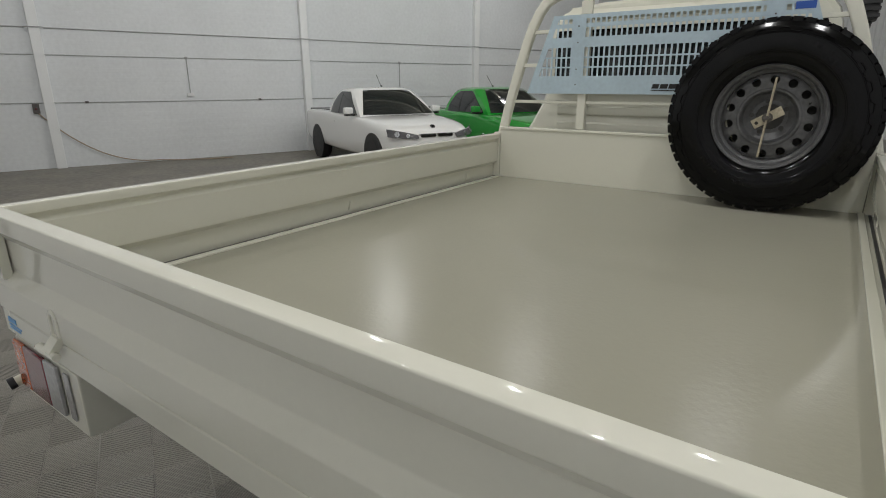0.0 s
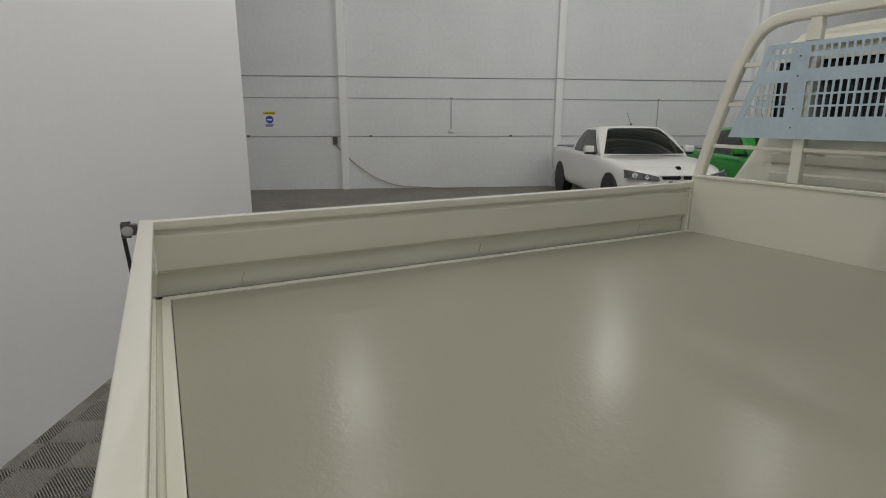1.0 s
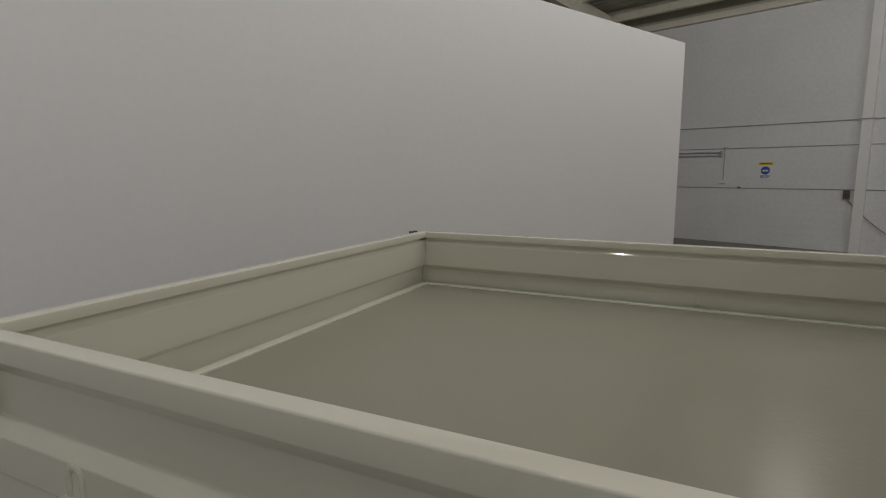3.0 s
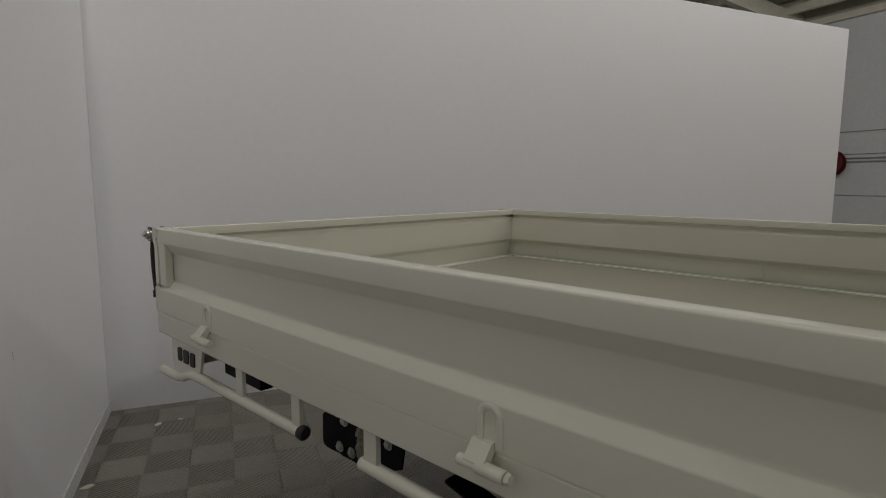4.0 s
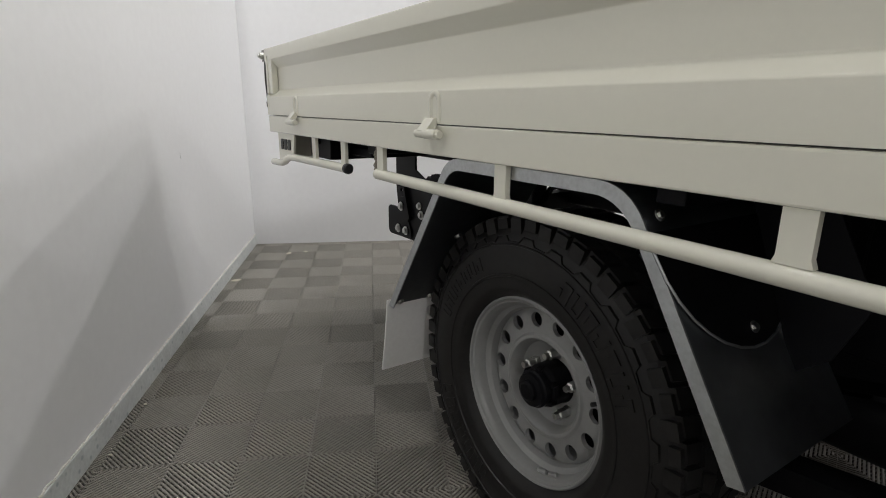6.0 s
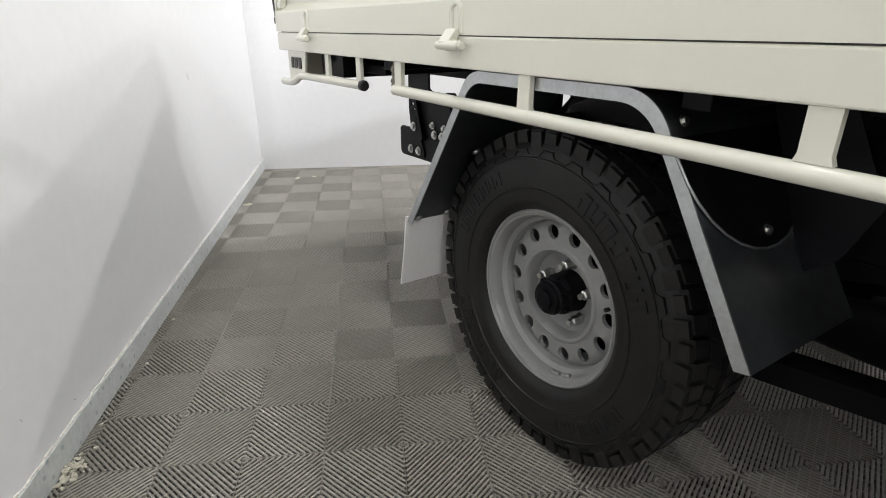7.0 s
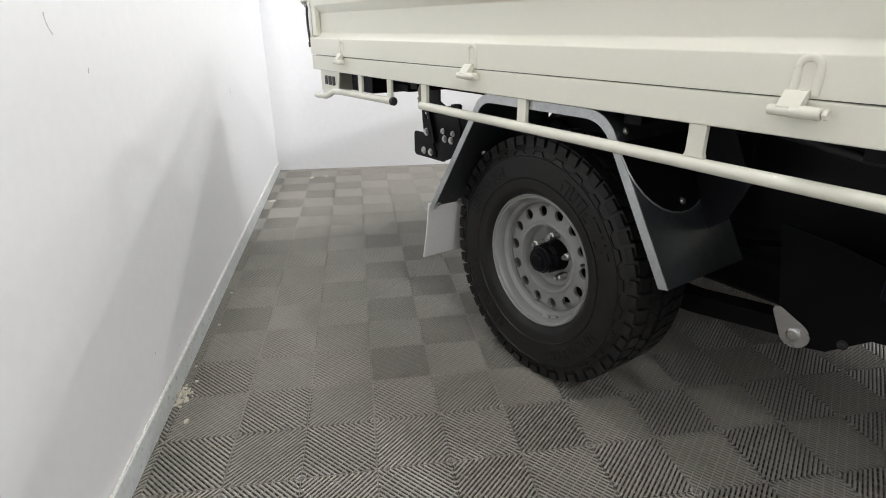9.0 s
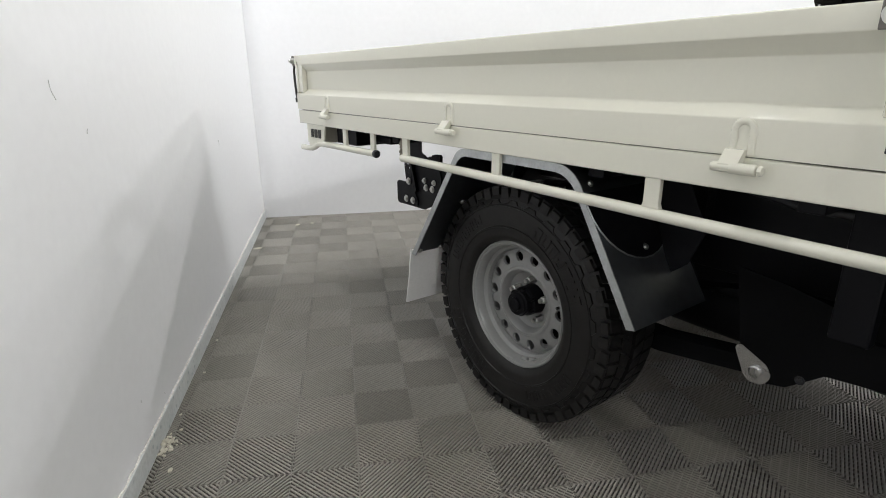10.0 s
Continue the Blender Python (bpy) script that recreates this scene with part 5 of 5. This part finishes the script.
def ute(paint, label, m):
    """A coupe-utility facing +x, rear axle at x = 0."""
    t = thing("coupe_utility_car", label, "car", "parked utes")
    bm = bmesh.new()
    S = [(-1.00, 0.80, 0.42, 0.86, 0.80, 0.02), (-0.96, 0.86, 0.34, 0.985, 0.93, 0.02), (-0.80, 0.90, 0.30, 1.01, 0.97, 0.02), (-0.3, 0.935, 0.28, 1.02, 0.975, 0.02), (0.4, 0.935, 0.25, 1.02, 0.97, 0.02), (1.0, 0.93, 0.22, 1.00, 0.95, 0.02),
         (1.6, 0.93, 0.22, 0.985, 0.935, 0.02), (2.1, 0.93, 0.22, 0.985, 0.91, 0.02), (2.6, 0.93, 0.22, 0.965, 0.87, 0.03), (3.0, 0.925, 0.24, 0.93, 0.83, 0.04), (3.35, 0.885, 0.22, 0.88, 0.79, 0.05), (3.58, 0.79, 0.22, 0.825, 0.75, 0.04), (3.70, 0.69, 0.22, 0.765, 0.70, 0.03), (3.77, 0.60, 0.24, 0.66, 0.62, 0.02), (3.79, 0.56, 0.28, 0.50, 0.47, 0.02)]
    loft(bm, [lower_ring(*s) for s in S])
    body = part("body", bm, paint, t, "", 60)
    body.modifiers.new("round", "SUBSURF").levels = 2
    body.modifiers["round"].render_levels = 2
    # cabin: level outlines stacked upward, rounded at the front
    LEV = [(0.90, 2.52, 0.44, 0.845, 0.20), (0.97, 2.44, 0.50, 0.835, 0.20), (1.10, 2.25, 0.57, 0.795, 0.19), (1.22, 2.06, 0.64, 0.75, 0.18), (1.33, 1.875, 0.73, 0.70, 0.16), (1.39, 1.76, 0.80, 0.665, 0.15), (1.425, 1.67, 0.88, 0.62, 0.14), (1.448, 1.56, 0.97, 0.53, 0.12), (1.462, 1.42, 1.08, 0.36, 0.08)]

    def lev(z):
        for p_, q_ in zip(LEV, LEV[1:]):
            if p_[0] <= z <= q_[0]:
                f = (z - p_[0]) / (q_[0] - p_[0])
                return [a_ + (b_ - a_) * f for a_, b_ in zip(p_, q_)]
        return LEV[-1]

    def front(z, v, off=0.0):
        _, xf, xr, hw, bow = lev(z)
        return (xf - bow * v * v * (0.6 + 0.4 * v * v) + off, (hw + off * 0.5) * v * 1.0, z + off * 0.5)

    def flank(z, s, sy, off=0.0):
        _, xf, xr, hw, bow = lev(z)
        return (xf - bow + (xr + 0.05 - xf + bow) * s, sy * (hw + off + 0.015 * math.sin(math.pi * s)), z)

    bm = bmesh.new()
    rings = []
    for L_ in LEV:
        z = L_[0]
        ring = [front(z, v / 6) for v in range(-6, 7)] + [flank(z, k / 6, 1) for k in range(1, 7)] + [(L_[2], L_[3] * v / 3, z) for v in (2, 1, 0, -1, -2)] + [flank(z, k / 6, -1) for k in range(6, 0, -1)]
        rings.append(ring)
    loft(bm, rings)
    cab_ = part("cabin", bm, paint, t, "", 50)

    def pane(name, surf, us, zs, material=DARKGLASS, label="dark tinted glass"):
        """Glass that follows the cabin's surface over a grid of us and zs."""
        b2 = bmesh.new()
        rows_ = [[[b2.verts.new(surf(z, u, o)) for u in us_] for z, us_ in zip(zs, us)] for o in (0.002, 0.012)]
        for o, rr in enumerate(rows_):
            for r0, r1 in zip(rr, rr[1:]):
                for k in range(len(r0) - 1):
                    b2.faces.new((r0[k], r0[k + 1], r1[k + 1], r1[k]))
        lo, hi = rows_
        edge_lo = lo[0] + [r[-1] for r in lo[1:]] + lo[-1][-2::-1] + [r[0] for r in lo[-2:0:-1]]
        edge_hi = hi[0] + [r[-1] for r in hi[1:]] + hi[-1][-2::-1] + [r[0] for r in hi[-2:0:-1]]
        for k in range(len(edge_lo)):
            q_ = (k + 1) % len(edge_lo)
            b2.faces.new((edge_lo[k], edge_lo[q_], edge_hi[q_], edge_hi[k]))
        return part(name, b2, material, cab_, label, 50)

    ZS = [0.975, 1.06, 1.14, 1.22, 1.30, 1.37, 1.405]
    pane("windscreen", front, [[v / 8 * (0.93 - 0.03 * k) for v in range(-8, 9)] for k in range(len(ZS))], ZS)
    for sy in (-1, 1):
        ZF = [0.972, 1.06, 1.15, 1.24, 1.32, 1.38]
        F0 = [0.07, 0.09, 0.11, 0.13, 0.15, 0.19]
        F1 = [0.60, 0.60, 0.59, 0.58, 0.56, 0.54]
        R1 = [0.90, 0.915, 0.92, 0.90, 0.85, 0.78]
        def side(z, u, o, sy_=sy):
            return flank(z, u, sy_, o)

        pane("side_window", side, [[a_ + (b_ - a_) * k / 6 for k in range(7)] for a_, b_ in zip(F0, F1)], ZF)
        pane("quarter_window", side, [[a_ + (b_ - a_) * k / 4 for k in range(5)] for a_, b_ in zip([f + 0.035 for f in F1], R1)], ZF)
        pane("pillar", side, [[a_ + (b_ - a_) * k / 2 for k in range(3)] for a_, b_ in zip([f + 0.003 for f in F1], [f + 0.032 for f in F1])], ZF, CARBLACK, "black door pillar")
        # mirror
        bm = boxes((1.96, 2.10, min(sy * 0.90, sy * 1.08), max(sy * 0.90, sy * 1.08), 0.99, 1.11), bevel=0.03)
        mir = part("mirror", bm, paint, t)
        part("mirror_base", boxes((1.98, 2.08, min(sy * 0.86, sy * 1.06), max(sy * 0.86, sy * 1.06), 0.955, 0.985), bevel=0.008), CARBLACK, mir)
        # headlight: a swept lens wrapped round the front corner, pointed towards the grille
        U = (0.0, 0.2, 0.4, 0.6, 0.8, 1.0)
        rowsets = []
        for off in (0.0, 0.035):
            rows_ = []
            for u in U:
                ang = radians(6 + 70 * u)
                cx, cy = 3.40 + 0.385 * math.cos(ang) ** 0.7, 0.34 + 0.535 * math.sin(ang)
                lo_z, hi_z = 0.640 + 0.030 * u, 0.700 + 0.115 * u ** 0.8 - 0.02 * u ** 4
                rows_.append([(cx + off * math.cos(ang) - 0.05 * f * (0.4 + 0.6 * f), sy * (cy + off * math.sin(ang)), lo_z + (hi_z - lo_z) * f) for f in (0.0, 0.33, 0.66, 1.0)])
            rowsets.append(rows_)
        bm = bmesh.new()
        grid = [[[bm.verts.new(p_) for p_ in r_] for r_ in rs_] for rs_ in rowsets]
        for rs_ in grid:
            for r0, r1 in zip(rs_, rs_[1:]):
                for k in range(3):
                    bm.faces.new((r0[k], r0[k + 1], r1[k + 1], r1[k]))
        for k in range(len(U) - 1):
            for e_ in (0, 3):
                bm.faces.new((grid[0][k][e_], grid[0][k + 1][e_], grid[1][k + 1][e_], grid[1][k][e_]))
        for k in range(3):
            for e_ in (0, -1):
                bm.faces.new((grid[0][e_][k], grid[0][e_][k + 1], grid[1][e_][k + 1], grid[1][e_][k]))
        hl = part("headlight", bm, LAMPLENS, t, "clear headlight with bright reflectors", 40)
        for u, rad in ((0.30, 0.034), (0.62, 0.044)):
            ang = radians(6 + 70 * u)
            c_ = Vector((3.385 + 0.385 * math.cos(ang) ** 0.7 + 0.034 * math.cos(ang), sy * (0.34 + 0.535 * math.sin(ang) + 0.034 * math.sin(ang)), 0.675 + 0.07 * u))
            q_ = Matrix.Translation(c_) @ pose(0, 0, 0, 0, -8, sy * math.degrees(ang) * 0.6)
            bm = bmesh.new()
            lathe(bm, [(rad, 0.0), (rad, 0.012), (rad * 0.82, 0.012), (rad * 0.75, 0.004), (rad * 0.45, 0.004), (rad * 0.40, 0.016), (rad * 0.1, 0.022)], 24, q_)
            part("reflector", bm, CHROME, hl, "bright round reflector", 30)
    for y0, y1 in ((-0.33, -0.03), (0.03, 0.33)):
        part("grille", boxes((3.66, 3.785, y0, y1, 0.655, 0.705), bevel=0.014), CARBLACK, t, "slim black upper grille")
    part("grille_bar", boxes((3.70, 3.80, -0.36, 0.36, 0.708, 0.716), bevel=0.003), CHROME, t)
    part("intake", boxes((3.66, 3.79, -0.55, 0.55, 0.33, 0.45), bevel=0.02), CARBLACK, t, "black lower air intake")
    bm = bmesh.new()
    lathe(bm, [(0.035, 3.56), (0.035, 3.63)], 16, Matrix.Translation((0, 0, 0.815)))
    part("badge", bm, CARBLACK, t)
    # tray opening cover behind the cabin
    part("tonneau", boxes((-0.88, 0.46, -0.76, 0.76, 0.97, 1.012), bevel=0.01), CARBLACK, t, "black soft tonneau cover")
    for x in (0.0, 2.95):
        for sy in (-1, 1):
            arch = bmesh.new()
            lathe(arch, [(0.36, -0.06), (0.36, 0.06)], 32, Matrix.Translation((x, sy * 0.872, 0.345)) @ pose(0, 0, 0, 0, 0, 90))
            part("wheel_arch", arch, INK, t, "dark wheel arch")
            mm = Matrix.Translation((x, sy * 0.822, 0.335)) @ pose(0, 0, 0, 0, 0, 90 * sy)
            bm = bmesh.new()
            lathe(bm, [(0.235, -0.10), (0.32, -0.11), (0.335, -0.08), (0.335, 0.08), (0.32, 0.108), (0.245, 0.112), (0.235, 0.10)], 40, mm, closed=True)
            wh = part("car_wheel", bm, RUBBER, t)
            bm = bmesh.new()
            lathe(bm, [(0.236, 0.10), (0.238, 0.106), (0.215, 0.095), (0.21, 0.05)], 40, mm)
            for k in range(10):
                a_ = k * math.tau / 10
                box(bm, 0.078, 0.100, -0.018, 0.018, 0.05, 0.225, bevel=0.0, m=mm @ Matrix.Rotation(a_, 4, "X"))
            lathe(bm, [(0.06, 0.06), (0.06, 0.104), (0.03, 0.108)], 20, mm)
            part("rim", bm, ALLOY, wh, "dark multi-spoke alloy rim")
    bm = bmesh.new()
    tube(bm, [(0.86, 0.30, 1.44), (0.80, 0.30, 1.52), (0.62, 0.30, 1.70)], 0.005, 6)
    lathe(bm, [(0.03, 0.0), (0.012, 0.05)], 10, Matrix.Translation((0.86, 0.30, 1.445)) @ pose(0, 0, 0, 0, -90, 0))
    part("aerial", bm, CARBLACK, t, "thin black roof aerial")
    bm = bmesh.new()
    tube(bm, [(1.05, -0.905, 0.82), (1.13, -0.925, 0.82), (1.21, -0.905, 0.82)], 0.011, 8)
    part("door_handle", bm, paint, t)
    t.matrix_world = m
    return t


CAR_TURN = -22.4
ute(WHITECAR, "white coupe utility with dark glass parked nose outward", pose(-8.43, 8.97, -0.016, 0, 0, CAR_TURN) @ Matrix.Diagonal((0.97, 1, 1.05, 1)))
ute(GREENCAR, "bright green coupe utility parked beside the white one", pose(-8.48 + 1.73, 8.99 + 1.95, -0.016, 0, 0, CAR_TURN) @ Matrix.Diagonal((0.97, 1, 1.05, 1)))


# ---- interlocking floor tiles: ribs in alternate diagonals over a black gap-shade sheet ----
Q = 0.2095
A0, D0 = 0.084, 0.077
# near-black sheet puts the deep shade of the rib gaps into colour
tile_floor = structure("floor_gap_shade", boxes((-0.0885 - Q * 28, 0.11, -0.13, Q * 38, -0.0155, -0.0145)), UNDERTILE, "near-black sheet painted as the shade between tile ribs", "floor")


def tile_mesh():
    """One tile of four ribbed quarters, its corner at the local origin, spreading to -x and +y."""
    verts, faces, tones = [], [], []
    H, B = 0.0, -0.0142
    pitch, wid = Q / 13.0, 0.0074

    def bar(p0, p1, w, ztop, zbot, top=0):
        d = Vector((p1[0] - p0[0], p1[1] - p0[1]))
        if d.length < 1e-4:
            return
        d.normalize()
        n = Vector((-d.y, d.x)) * (w / 2)
        i = len(verts)
        for p in (p0, p1):
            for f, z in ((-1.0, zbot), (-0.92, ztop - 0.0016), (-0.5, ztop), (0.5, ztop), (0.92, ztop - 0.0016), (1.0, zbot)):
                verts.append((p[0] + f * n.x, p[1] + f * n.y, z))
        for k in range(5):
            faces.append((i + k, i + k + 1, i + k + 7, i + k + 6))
            # tops take the lighter tone, side faces the painted shade
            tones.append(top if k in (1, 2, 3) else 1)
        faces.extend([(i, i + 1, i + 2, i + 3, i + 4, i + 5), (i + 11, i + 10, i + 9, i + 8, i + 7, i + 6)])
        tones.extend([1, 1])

    for qx in (0, 1):
        for qy in (0, 1):
            ox, oy = -Q * (qx + 1), Q * qy
            up = (qx + qy) % 2 == 1
            e = 0.0020
            k = -12
            while k <= 12:
                c = k * pitch
                # the diagonal strip u - v = c inside the quarter
                lo, hi = max(0, c) + e, min(Q, Q + c) - e
                if hi - lo > 0.004:
                    p0, p1 = (lo, lo - c), (hi, hi - c)
                    if not up:
                        p0, p1 = (Q - p0[0], p0[1]), (Q - p1[0], p1[1])
                    bar((ox + p0[0], oy + p0[1]), (ox + p1[0], oy + p1[1]), wid, H, B)
                k += 1
            # cross tie along the other diagonal, a little lower
            a, b = ((e, Q - e), (Q - e, e)) if up else ((e, e), (Q - e, Q - e))
            bar((ox + a[0], oy + a[1]), (ox + b[0], oy + b[1]), 0.0022, H - 0.0001, B)
            # small ties between the ribs
            for g in range(1, 12):
                f = g / 6
                if g == 6:
                    continue
                u0, u1 = (e, Q * f) if f < 1 else (Q * (f - 1), Q - e)
                v0, v1 = (Q * f, e) if f < 1 else (Q - e, Q * (f - 1))
                if not up:
                    u0, u1 = Q - u0, Q - u1
                bar((ox + u0, oy + v0), (ox + u1, oy + v1), 0.0036, H - 0.0014, B + 0.004)
    # thin seams round the tile
    for s in (0.0015, Q, 2 * Q - 0.0015):
        bar((-s, 0.0), (-s, 2 * Q), 0.0020, H - 0.0005, B)
        bar((0.0, s), (-2 * Q, s), 0.0020, H - 0.0005, B)
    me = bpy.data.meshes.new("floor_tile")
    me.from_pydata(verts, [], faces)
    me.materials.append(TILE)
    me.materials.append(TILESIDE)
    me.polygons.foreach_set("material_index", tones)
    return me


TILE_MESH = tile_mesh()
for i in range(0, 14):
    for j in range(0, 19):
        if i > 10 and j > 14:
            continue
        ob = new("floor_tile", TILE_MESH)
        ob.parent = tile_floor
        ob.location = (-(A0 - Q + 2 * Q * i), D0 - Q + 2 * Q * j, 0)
